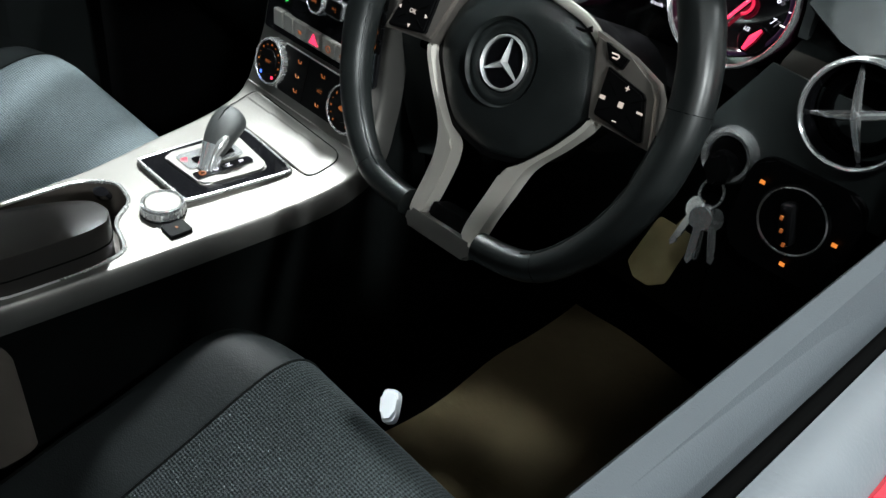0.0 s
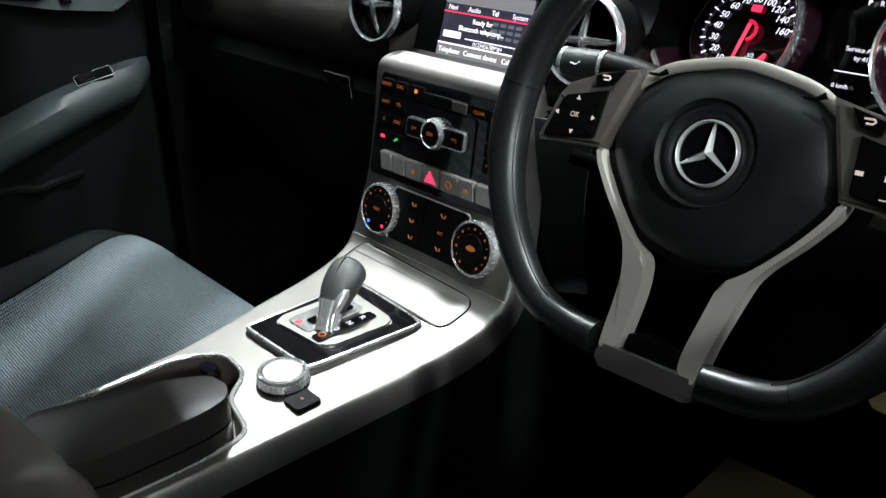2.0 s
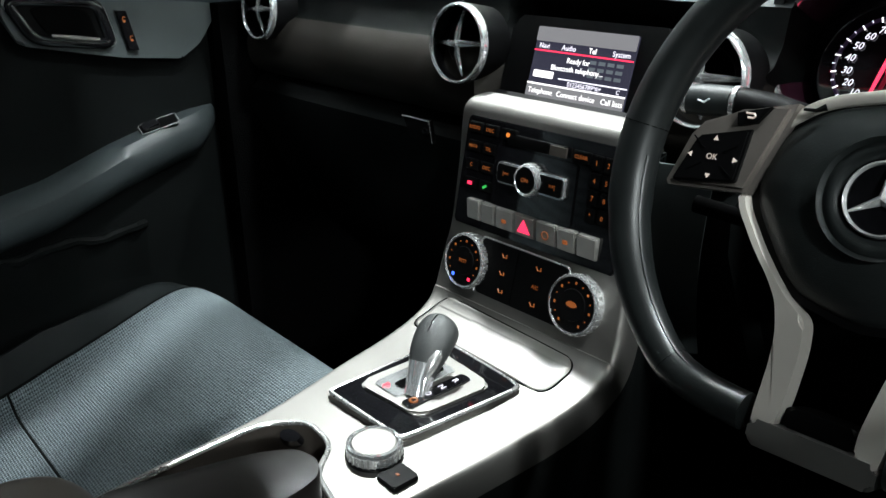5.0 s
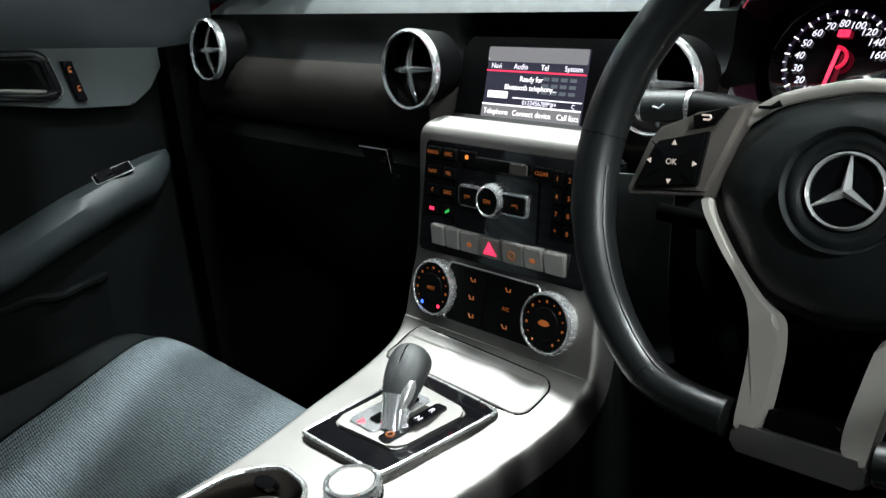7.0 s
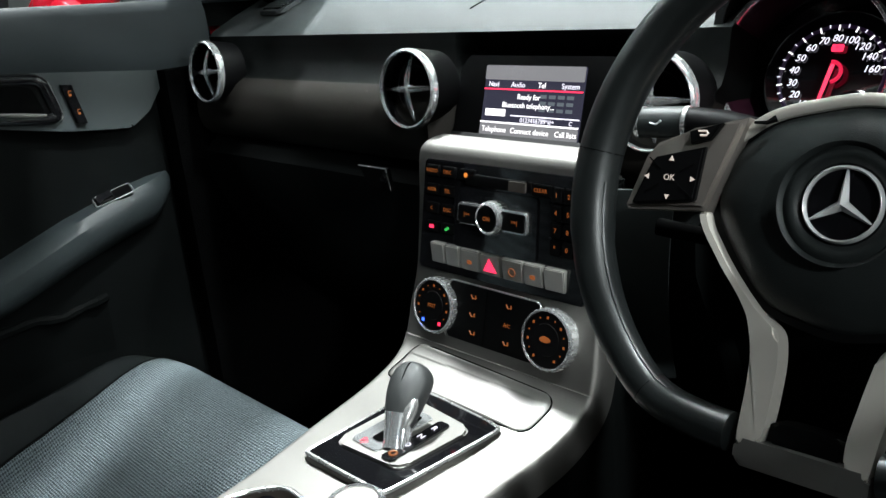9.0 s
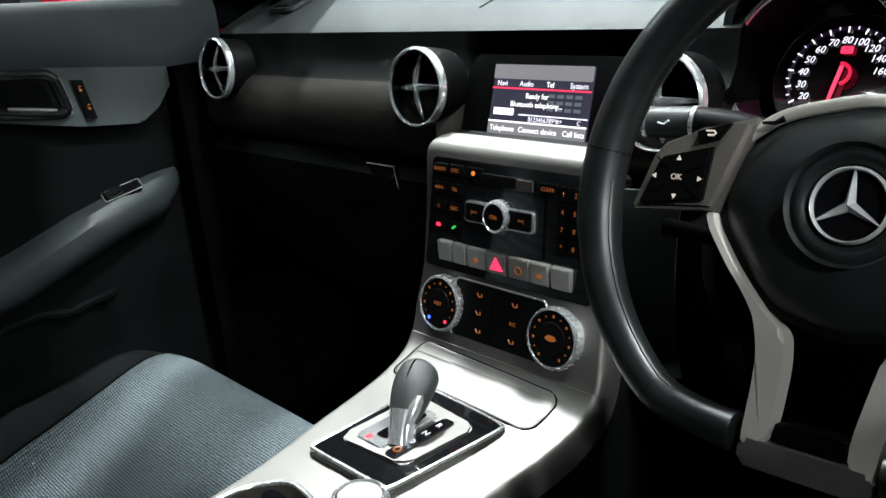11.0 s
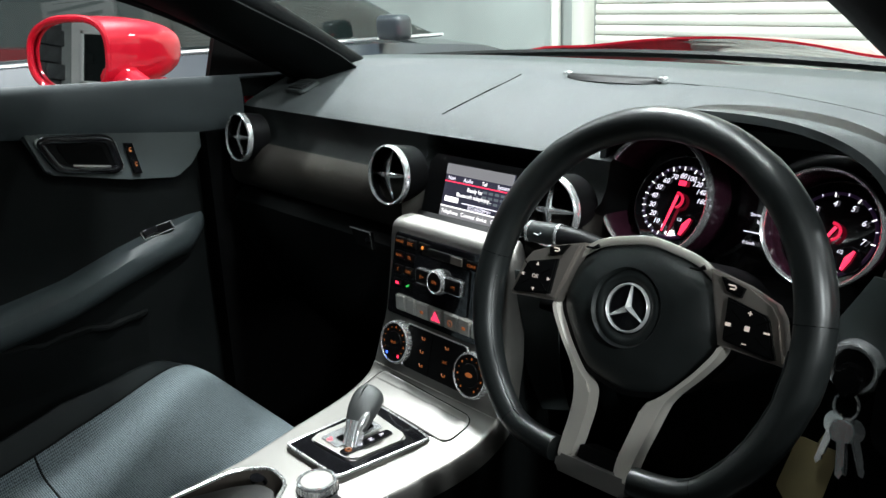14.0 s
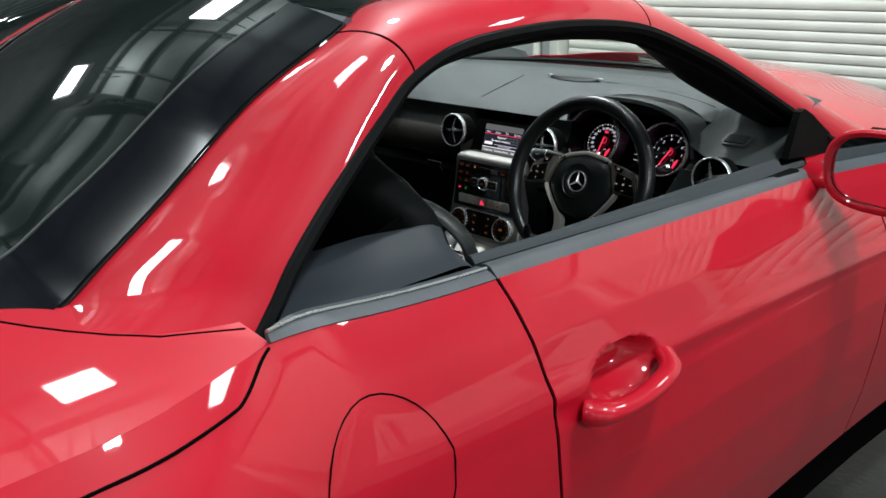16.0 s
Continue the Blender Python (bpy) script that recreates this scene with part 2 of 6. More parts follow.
def box(c, s, bevel=0.0, rot=None, bm=None, seg=2):
    bm = bm or bmesh.new()
    made = bmesh.ops.create_cube(bm, size=1.0)["verts"]
    m = Matrix.Translation(c) @ (rot or Matrix()) @ Matrix.Diagonal((*s, 1))
    bmesh.ops.transform(bm, matrix=m, verts=made)
    if bevel:
        edges = list({e for v in made for e in v.link_edges})
        bmesh.ops.bevel(bm, geom=edges, offset=bevel, segments=seg, affect="EDGES", profile=0.5)
    return bm


def sheet(f, nu, nv, thick=0.0, bm=None, closed_u=False):
    """A surface f(u, v) with u, v from 0 to 1; with thick, a slab that reaches that far behind it."""
    bm = bm or bmesh.new()
    g = [[bm.verts.new(f(i / nu, j / nv)) for j in range(nv + 1)] for i in range(nu + (0 if closed_u else 1))]
    n = len(g)
    faces = []
    for i in range(nu):
        for j in range(nv):
            faces.append(bm.faces.new((g[i][j], g[(i + 1) % n][j], g[(i + 1) % n][j + 1], g[i][j + 1])))
    if thick:
        bm.normal_update()
        bmesh.ops.solidify(bm, geom=faces, thickness=thick)
    return bm


def tube(points, r, bm=None, closed=False, seg=10, squash=1.0, up=None):
    """A round bar along points; r may be a list. squash flattens it along up."""
    bm = bm or bmesh.new()
    pts = [Vector(p) for p in points]
    n = len(pts)
    rings = []
    side = None
    for i, p in enumerate(pts):
        a = pts[(i - 1) % n] if closed or i else p
        b = pts[(i + 1) % n] if closed or i < n - 1 else p
        d = (b - a).normalized()
        if up is not None:
            s = d.cross(Vector(up)).normalized()
        elif side is None:
            s = d.orthogonal().normalized()
        else:
            s = (side - d * side.dot(d)).normalized()
        side = s
        w = s.cross(d).normalized()
        rr = r[i] if isinstance(r, (list, tuple)) else r
        rings.append([bm.verts.new(p + (s * math.cos(k * math.tau / seg) + w * math.sin(k * math.tau / seg) * squash) * rr) for k in range(seg)])
    for i in range(n if closed else n - 1):
        a, b = rings[i], rings[(i + 1) % n]
        for k in range(seg):
            bm.faces.new((a[k], a[(k + 1) % seg], b[(k + 1) % seg], b[k]))
    if not closed:
        bm.faces.new(rings[0][::-1])
        bm.faces.new(rings[-1])
    return bm


def lathe(profile, m=None, seg=32, bm=None):
    """Turns (radius, height) about the local z axis; m places it."""
    bm = bm or bmesh.new()
    m = m or Matrix()
    rings = []
    for r, h in profile:
        if r < 1e-6:
            rings.append([bm.verts.new(m @ Vector((0, 0, h)))])
        else:
            rings.append([bm.verts.new(m @ Vector((r * math.cos(k * math.tau / seg), r * math.sin(k * math.tau / seg), h))) for k in range(seg)])
    for a, b in zip(rings, rings[1:]):
        for k in range(seg):
            q = [a[k % len(a)], a[(k + 1) % len(a)], b[(k + 1) % len(b)], b[k % len(b)]]
            q = list(dict.fromkeys(q))
            if len(q) > 2:
                bm.faces.new(q)
    return bm


def plate(outline, depth, m=None, bevel=0.0, bm=None, seg=2):
    """A flat plate with this (x, y) outline, from z = 0 up to depth, placed by m."""
    bm = bm or bmesh.new()
    m = m or Matrix()
    low = [bm.verts.new(Vector((x, y, 0))) for x, y in outline]
    top = [bm.verts.new(Vector((x, y, depth))) for x, y in outline]
    n = len(outline)
    cap = bm.faces.new(top)
    bm.faces.new(low[::-1])
    for i in range(n):
        bm.faces.new((low[i], low[(i + 1) % n], top[(i + 1) % n], top[i]))
    made = low + top
    if bevel:
        r = bmesh.ops.bevel(bm, geom=list(cap.edges), offset=bevel, segments=seg, affect="EDGES")
        made = list({v for v in bm.verts if v.index == -1 or v in low} | set(r["verts"]) | {v for v in top if v.is_valid} | set(low))
    bmesh.ops.transform(bm, matrix=m, verts=[v for v in made if v.is_valid])
    return bm


def round_rect(w, h, r, n=5, cx=0.0, cy=0.0):
    out = []
    for sx, sy, a in ((1, 1, 0), (-1, 1, 90), (-1, -1, 180), (1, -1, 270)):
        for k in range(n + 1):
            t = radians(a + 90 * k / n)
            out.append((cx + sx * (w / 2 - r) + r * math.cos(t), cy + sy * (h / 2 - r) + r * math.sin(t)))
    return out


def smooth_outline(points, n=6, soft=0.32):
    """A closed outline rounded through its corners."""
    pts = [Vector((*p, 0)) for p in points]
    out = []
    k = len(pts)
    for i in range(k):
        a, b, c = pts[i - 1], pts[i], pts[(i + 1) % k]
        p, q = b.lerp(a, soft), b.lerp(c, soft)
        for j in range(n + 1):
            t = j / n
            v = p.lerp(b, t).lerp(b.lerp(q, t), t)
            out.append((v.x, v.y))
    return out


def spline(points, n):
    """n + 1 points along a smooth curve through points."""
    p = [Vector(q) for q in points]
    out = []
    k = len(p) - 1
    for i in range(n + 1):
        s = i / n * k
        j = min(int(s), k - 1)
        t = s - j
        p0, p1, p2, p3 = p[max(j - 1, 0)], p[j], p[j + 1], p[min(j + 2, k)]
        out.append(0.5 * ((2 * p1) + (p2 - p0) * t + (2 * p0 - 5 * p1 + 4 * p2 - p3) * t * t + (3 * p1 - p0 - 3 * p2 + p3) * t ** 3))
    return out


def lerp_table(table, v):
    if v <= table[0][0]:
        return table[0][1]
    for (a, fa), (b, fb) in zip(table, table[1:]):
        if v <= b:
            return fa + (fb - fa) * (v - a) / (b - a)
    return table[-1][1]


def text(words, size, m, material, parent, local=False, name="lettering", label="", shear=0.0, align="CENTER", bold=0.0):
    cu = bpy.data.curves.new(name, "FONT")
    cu.body, cu.size, cu.align_x, cu.align_y, cu.extrude, cu.shear, cu.offset = words, size, align, "CENTER", size * 0.01, shear, bold
    cu.resolution_u = 3
    tmp = new("tmp", cu)
    bpy.context.view_layer.update()
    me = bpy.data.meshes.new_from_object(tmp)
    bpy.data.objects.remove(tmp)
    bpy.data.curves.remove(cu)
    me.transform(m)
    me.materials.clear()
    me.materials.append(material)
    ob = new(name, me)
    ob.parent = parent
    if local:
        WORLD[ob] = WORLD[parent].copy()
    else:
        WORLD[ob] = Matrix()
        ob.matrix_parent_inverse = WORLD[parent].inverted()
    return tagged(ob, label)


# ---------------------------------------------------------------- the hall
ground = part("ground", box((0, 0, -0.05), (60, 60, 0.1)), M["concrete"], label="worn grey concrete hall floor", smooth=False)
tagged(ground, category="floor", kind="structure")


def wall(name, c, s, material, label):
    return tagged(part(name, box(c, s), material, smooth=False), label, "wall", kind="structure")


WALL_Y, SH0, SH1, SH_TOP = 3.6, -2.25, 2.9, 3.6
wall("wall_front_left", ((-7.5 + SH0) / 2, WALL_Y + 0.1, CEIL / 2), (7.5 + SH0, 0.2, CEIL), M["wall"], "dim grey painted wall beside the roller shutter")
wall("wall_front_right", ((SH1 + 10.5) / 2, WALL_Y + 0.1, CEIL / 2), (10.5 - SH1, 0.2, CEIL), M["wall"], "dim grey painted wall beside the roller shutter")
wall("wall_front_top", ((SH0 + SH1) / 2, WALL_Y + 0.1, (CEIL + SH_TOP) / 2), (SH1 - SH0, 0.2, CEIL - SH_TOP), M["wall"], "grey painted wall above the roller shutter")
wall("wall_right", (10.6, -2.0, CEIL / 2), (0.2, 11.6, CEIL), M["wall"], "grey painted hall wall")
wall("wall_back", (1.5, -7.9, CEIL / 2), (18.4, 0.2, CEIL), M["wall"], "grey painted hall wall")
wall("wall_left", (-7.6, -2.0, CEIL / 2), (0.2, 11.6, CEIL), M["block"], "rough grey stone block wall")
ceiling = part("ceiling", box((1.5, -2.1, CEIL + 0.05), (18.6, 12.0, 0.1)), M["roofsheet"], smooth=False)
tagged(ceiling, "dark sheet roof of the hall", "ceiling", kind="structure")

# roller shutter of curved steel slats
shutter = thing("roller_shutter", ((SH0 + SH1) / 2, WALL_Y, 0), "closed cream steel roller shutter with curved slats", "shutter", kind="structure")
PITCH = 0.055


def slat_mesh():
    rows = [(0.004, 0.0), (-0.005, 0.003), (-0.009, 0.013), (-0.0105, 0.027), (-0.009, 0.041), (-0.005, 0.0495), (0.006, 0.0515), (0.006, 0.055)]

    def f(u, v):
        k = min(int(v * 7 + 1e-6), 7)
        return Vector(((u - 0.5) * (SH1 - SH0), rows[k][0], rows[k][1]))

    return sheet(f, 1, 7, 0.004)


slat = part("slat", slat_mesh(), M["shutter"], shutter)
for i in range(1, int(SH_TOP / PITCH)):
    s = slat.copy()
    scene.collection.objects.link(s)
    s.matrix_basis = pose((SH0 + SH1) / 2, WALL_Y + 0.05, i * PITCH)
    WORLD[s] = Matrix()
slat.matrix_basis = pose((SH0 + SH1) / 2, WALL_Y + 0.05, 0)
for sx in (SH0 - 0.03, SH1 + 0.03):
    part("guide_rail", box((sx, WALL_Y - 0.03, SH_TOP / 2), (0.08, 0.1, SH_TOP), 0.006), M["shutter"], shutter)

# dark roof trusses and lamp fixtures
for i, ty in enumerate((-6.2, -4.6, -1.3, 2.2)):
    tr = thing("roof_truss", (-0.5, ty, CEIL - 0.6), "dark steel lattice truss under the hall roof", "truss", "hall roof trusses", "structure")
    bm = box((-0.5, ty, CEIL - 0.06), (14.0, 0.1, 0.1))
    part("upper_chord", bm, M["steel"], tr, smooth=False)
    part("lower_chord", box((-0.5, ty, CEIL - 0.62), (14.0, 0.08, 0.08)), M["steel"], tr, smooth=False)
    for k in range(14):
        x0 = -7.5 + k
        part("brace", tube([(x0, ty, CEIL - 0.6), (x0 + 0.5, ty, CEIL - 0.08), (x0 + 1, ty, CEIL - 0.6)], 0.025, seg=6), M["steel"], tr)
purlins = thing("roof_purlins", (-0.5, -2.0, CEIL), "dark steel purlins under the sheet roof", "purlins", kind="structure")
for k in range(15):
    part("purlin", box((-7.0 + k * 1.15, -2.1, CEIL - 0.07), (0.07, 11.6, 0.12)), M["steel"], purlins, smooth=False)
for k in range(9):
    part("cross_bar", box((1.0, -7.3 + k * 1.3, CEIL - 0.16), (17.6, 0.05, 0.06)), M["steel"], purlins, smooth=False)
# every lamp gets a fixture, the added fill at (6.2, -2.6) too
for lx, ly, strong, face in LAMPS:
    cl = thing("ceiling_light", (lx, ly, CEIL), "white rectangular hall lamp hung below the roof", "ceiling light", "hall lamps")
    part("housing", box((lx, ly, LAMP_Z + 0.06), (face + 0.06, face * 0.72 + 0.06, 0.1), 0.01), M["lampcase"], cl)
    for dx in (-0.1, 0.1):
        part("hanger", tube([(lx, ly + dx, LAMP_Z + 0.11), (lx, ly + dx, CEIL)], 0.008, seg=6), M["steel"], cl)

# white notice board on the wall beside the shutter
board = thing("notice_board", (4.9, WALL_Y - 0.03, 0.9), "white notice board with grey lines of print on the hall wall", "notice board")
part("panel", box((4.85, WALL_Y - 0.03, 1.7), (2.3, 0.05, 1.3), 0.01), M["whitepaint"], board)
for k, (bw, bz, bx) in enumerate(((1.6, 2.05, 4.75), (1.9, 1.85, 4.85), (1.2, 1.65, 4.6), (1.7, 1.45, 4.8))):
    part("print_line", box((bx, WALL_Y - 0.058, bz), (bw, 0.006, 0.07)), M["wall"], board, smooth=False)
pole = thing("wall_pipe", (-2.45, WALL_Y - 0.05, 0), "pale painted pipe running down the wall beside the shutter", "pipe")
part("pipe", tube([(-2.45, WALL_Y - 0.06, 0.0), (-2.45, WALL_Y - 0.06, CEIL - 0.2)], 0.028, seg=12), M["shutter"], pole)
for k in range(4):
    part("clip", box((-2.45, WALL_Y - 0.03, 0.5 + k), (0.09, 0.06, 0.03), 0.004), M["steel"], pole)


def hatchback(cx, cy, label):
    """A parked car with its nose towards the shutter."""
    c = thing("parked_car", (cx, cy, 0), label, "car")
    LINE = [(-1.95, 0.55, 0.62), (-1.9, 0.86, 0.74), (-1.6, 0.95, 0.8), (-0.6, 0.95, 0.83), (0.6, 0.93, 0.83), (1.2, 0.88, 0.82), (1.7, 0.76, 0.76), (1.92, 0.6, 0.64)]

    def body(u, v):
        y = -1.95 + 3.87 * u
        top, half = lerp_table([(a, b) for a, b, _ in LINE], y), lerp_table([(a, b) for a, _, b in LINE], y)
        ring = [(1.0, 0.2), (1.04, 0.4), (1.05, 0.62), (1.02, 0.88), (0.93, 1.0), (0.5, 1.03), (0.0, 1.04)]
        k = v * 12
        sg = -1 if k < 6 else 1
        q = k if k < 6 else 12 - k
        a = int(min(q, 5))
        rx, rz = [ring[a][n] + (ring[a + 1][n] - ring[a][n]) * (q - a) for n in (0, 1)]
        return Vector((cx + sg * half * rx, cy + y, max(0.2, top * rz)))
    part("body", sheet(body, 48, 36), M["darkpaint"], c)

    def house(u, v):
        y = -1.75 + 2.75 * u
        z = lerp_table([(-1.75, 0.94), (-1.5, 1.25), (-1.1, 1.4), (-0.4, 1.45), (0.2, 1.4), (1.0, 0.94)], y)
        a = math.pi * v
        half = 0.6 + 0.12 * (1.45 - z)
        ca = math.cos(a)
        return Vector((cx - half * math.copysign(abs(ca) ** 0.45, ca), cy + y, 0.93 + (z - 0.93) * math.sin(a) ** 0.4))
    part("window_glass", sheet(house, 40, 24), M["blackglass"], c, "dark tinted window glass")
    part("roof", sheet(lambda u, v: house(0.22 + 0.5 * u, 0.22 + 0.56 * v) + Vector((0, 0, 0.006)), 20, 16, 0.01), M["darkpaint"], c)
    for px in (-1, 1):
        part("window_trim", tube([(cx + px * 0.735, cy - 1.6, 0.955), (cx + px * 0.745, cy - 0.5, 0.96), (cx + px * 0.73, cy + 0.95, 0.945)], 0.008, seg=6), M["chrome"], c)
        part("headlight", lathe([(0.0, 0.03), (0.07, 0.02), (0.1, 0.0)], pose(cx + px * 0.52, cy + 1.8, 0.64, -70, 0, px * -20), 20), M["chrome"], c)
        part("mirror", box((cx + px * 0.86, cy + 0.55, 1.0), (0.17, 0.09, 0.11), 0.03, seg=4), M["darkpaint"], c)
        for py in (-1.2, 1.25):
            wm = pose(cx + px * 0.8, cy + py, 0.31, 0, px * 90, 0)
            tyre = part("wheel", lathe([(0.2, 0.05), (0.29, 0.05), (0.31, 0.02), (0.31, -0.12), (0.28, -0.15)], wm, 32), M["rubberdark"], c)
            part("rim", lathe([(0.0, 0.035), (0.05, 0.04), (0.18, 0.03), (0.2, 0.05)], wm, 24), M["satin"], tyre)
    return c


hatchback(-3.05, 1.62, "dark blue-grey hatchback parked beside the red car")
# white door in the back corner, which the far wing mirror shows
wd = thing("hall_door", (-6.85, -7.78, 0), "white panelled door with a small window in the hall wall", "door")
part("leaf", box((-6.85, -7.76, 1.06), (0.9, 0.06, 2.12), 0.008), M["whitepaint"], wd)
part("window_pane", box((-6.85, -7.735, 1.6), (0.5, 0.04, 0.6), 0.004), M["blackglass"], wd)
for wx, wz, sx, sz in ((-6.85, 1.92, 0.6, 0.05), (-6.85, 1.28, 0.6, 0.05), (-7.125, 1.6, 0.05, 0.69), (-6.575, 1.6, 0.05, 0.69)):
    part("window_bead", box((wx, -7.72, wz), (sx, 0.03, sz), 0.006), M["whitepaint"], wd)
# stone blocks proud of the left wall, where the wing mirror shows them
blocks = [o for o in scene.objects if o.name == "wall_left"][0]
rng = random.Random(4)
block_me = None
for r in range(9):
    for k in range(14):
        yb = -7.7 + k * 0.46 + (0.23 if r % 2 else 0)
        bm = box((0, 0, 0), (0.06, 0.44, 0.2), 0.015) if block_me is None else None
        if block_me is None:
            ob = part("stone_block", bm, M["block"], blocks)
            block_me = ob.data
        else:
            ob = new("stone_block", block_me)
            ob.parent = blocks
        ob.matrix_basis = pose(-7.48 + rng.uniform(-0.012, 0.012), yb, 0.11 + r * 0.215, rng.uniform(-1, 1), rng.uniform(-2, 2), 0)


# ---------------------------------------------------------------- the car's outside
car = thing("red_car", (0, 0.2, 0), "glossy red two-seat hardtop coupe with a dark glass roof", "car")
# upper edge of the side opening, from the rear corner over the roof to the foot of the windscreen pillar
RAIL = [(0.722, -0.597, 0.962), (0.704, -0.557, 0.992), (0.687, -0.519, 1.024), (0.659, -0.444, 1.077), (0.623, -0.337, 1.146), (0.604, -0.27, 1.186), (0.598, -0.17, 1.217), (0.595, 0.0, 1.229),
        (0.594, 0.15, 1.223), (0.595, 0.26, 1.207), (0.603, 0.37, 1.172), (0.618, 0.47, 1.132), (0.64, 0.6, 1.069), (0.668, 0.72, 1.004), (0.7, 0.82, 0.945), (0.725, 0.9, 0.9)]
# inner edge of the painted frame: rear glass, roof glass, windscreen
INNER = [(0.575, -0.775, 0.975), (0.553, -0.715, 0.99), (0.535, -0.66, 1.02), (0.515, -0.575, 1.07), (0.5, -0.44, 1.165), (0.49, -0.3, 1.235), (0.44, -0.2, 1.268), (0.43, 0.0, 1.285),
         (0.43, 0.15, 1.282), (0.44, 0.3, 1.262), (0.475, 0.42, 1.215), (0.51, 0.54, 1.16), (0.56, 0.7, 1.085), (0.61, 0.85, 1.01), (0.66, 0.98, 0.95), (0.7, 1.07, 0.91)]
N_RAIL = 90
rail_c, inner_c = spline(RAIL, N_RAIL), spline(INNER, N_RAIL)


def frame_point(s, v, side=1, lift=0.0):
    i = min(int(s), N_RAIL - 1)
    t = s - i
    a, b = rail_c[i].lerp(rail_c[i + 1], t), inner_c[i].lerp(inner_c[i + 1], t)
    p = a.lerp(b, v)
    out = Vector((0.75, 0, 0.65))
    p = p + out * (0.03 * math.sin(math.pi * min(1, v * 1.0)) ** 0.8 + lift)
    return Vector((p.x * side, p.y, p.z))


def station(y):
    return min(range(N_RAIL + 1), key=lambda i: abs(rail_c[i].y - y))


S_B, S_A = station(-0.272), station(0.252)
for side in (1, -1):
    for nm, a, b in (("rear_pillar", 0, S_B - 0.12), ("roof_rail", S_B + 0.12, S_A - 0.12), ("windscreen_pillar", S_A + 0.12, N_RAIL)):
        part(nm, sheet(lambda u, v: frame_point(a + (b - a) * u, v, side), 40, 12, 0.004), M["red"], car)
    for sx in (S_B, S_A):
        part("panel_gap", tube([frame_point(sx, v / 12, side, -0.003) for v in range(13)], 0.003, seg=6), M["gap"], car)
    # black door seal that follows the opening
    seal = [Vector(((p.x - 0.006) * side, p.y, p.z - 0.004)) for p in rail_c]
    part("window_seal", tube(seal, 0.011, seg=8), M["rubberdark"], car)
    inner_seal = [Vector(((p.x - 0.03) * side, p.y, p.z - 0.012)) for p in rail_c]
    part("inner_seal", tube(inner_seal, 0.014, seg=8), M["rubberdark"], car)

    part("screen_seal", tube([Vector((side * (p.x - 0.008), p.y - 0.006, p.z - 0.012)) for p in inner_c[station(0.4):]], 0.019, seg=10), M["rubberdark"], car, "black seal beside the windscreen")

    def lining(u, v):
        i = u * N_RAIL
        k = min(int(i), N_RAIL - 1)
        a, b = rail_c[k].lerp(rail_c[k + 1], i - k), inner_c[k].lerp(inner_c[k + 1], i - k)
        a = Vector((a.x - 0.03, a.y, a.z - 0.02))
        wide = 0.05 * max(0.0, min(1.0, (a.y - 0.35) / 0.2)) * max(0.0, min(1.0, (0.85 - a.y) / 0.25))
        b = Vector((b.x - 0.02 - wide, b.y - 0.01, b.z - 0.035))
        p = a.lerp(b, v) + Vector((-0.006, -0.03, -0.012)) * (math.sin(v * math.pi) * max(0.0, min(1.0, (a.y - 0.3) / 0.2)))
        return Vector((p.x * side, p.y, p.z))

    part("pillar_lining", sheet(lining, 40, 6, 0.004), M["soft"], car)


def between(curve, y0, y1, n, u):
    i0, i1 = min(range(N_RAIL + 1), key=lambda i: abs(curve[i].y - y0)), min(range(N_RAIL + 1), key=lambda i: abs(curve[i].y - y1))
    s = i0 + (i1 - i0) * u
    k = min(int(s), N_RAIL - 1)
    return curve[k].lerp(curve[k + 1], s - k)


def across(y0, y1, crown, shrink=0.0):
    def f(u, v):
        p = between(inner_c, y0, y1, N_RAIL, u)
        t = 2 * v - 1
        return Vector((p.x * (1 - shrink) * t, p.y, p.z - 0.002 + crown * (1 - t * t)))
    return f


roof = part("glass_roof", sheet(across(-0.27, 0.24, 0.02), 16, 20, 0.005), M["blackglass"], car, "black panoramic roof glass")
part("roof_lining", sheet(lambda u, v: across(-0.3, 0.3, 0.02)(u, v) - Vector((0, 0, 0.045)), 10, 12, 0.01), M["soft"], car, "black roof lining")
rear = part("rear_window", sheet(across(-0.775, -0.29, 0.055), 18, 22, 0.005), M["blackglass"], car, "dark tinted rear window")
# clear field of the rear window edged with a black printed border
for v0, v1 in ((0.872, 0.998), (0.128, 0.002)):
    part("printed_border", sheet(lambda u, v: across(-0.775, -0.29, 0.055)(u, v0 + (v1 - v0) * v) + Vector((0, -0.004, 0.006)), 24, 4), M["frit"], rear, "black printed glass border")
border = [across(-0.77, -0.31, 0.055)(u, v) + Vector((0, -0.0042, 0.0066)) for u, v in [(0.02 + 0.96 * k / 20, 0.872) for k in range(21)]]
part("border_line", tube(border, 0.0018, seg=5), M["steel"], rear)
part("border_line", tube([Vector((-p.x, p.y, p.z)) for p in border], 0.0018, seg=5), M["steel"], rear)
part("roof_seal", tube([across(-0.29, -0.27, 0.03)(0.3, v / 16) + Vector((0, 0, 0.003)) for v in range(17)], 0.008, seg=6), M["rubber"], car, "grey rubber joint of the folding roof")
part("header_rail", sheet(across(0.24, 0.36, 0.02), 6, 16, 0.006), M["red"], car)
screen_glass = part("windscreen", sheet(across(0.36, 1.0, 0.04, 0.01), 14, 16, 0.004), M["glass"], car, "clear windscreen glass")
screen_glass.visible_shadow = False

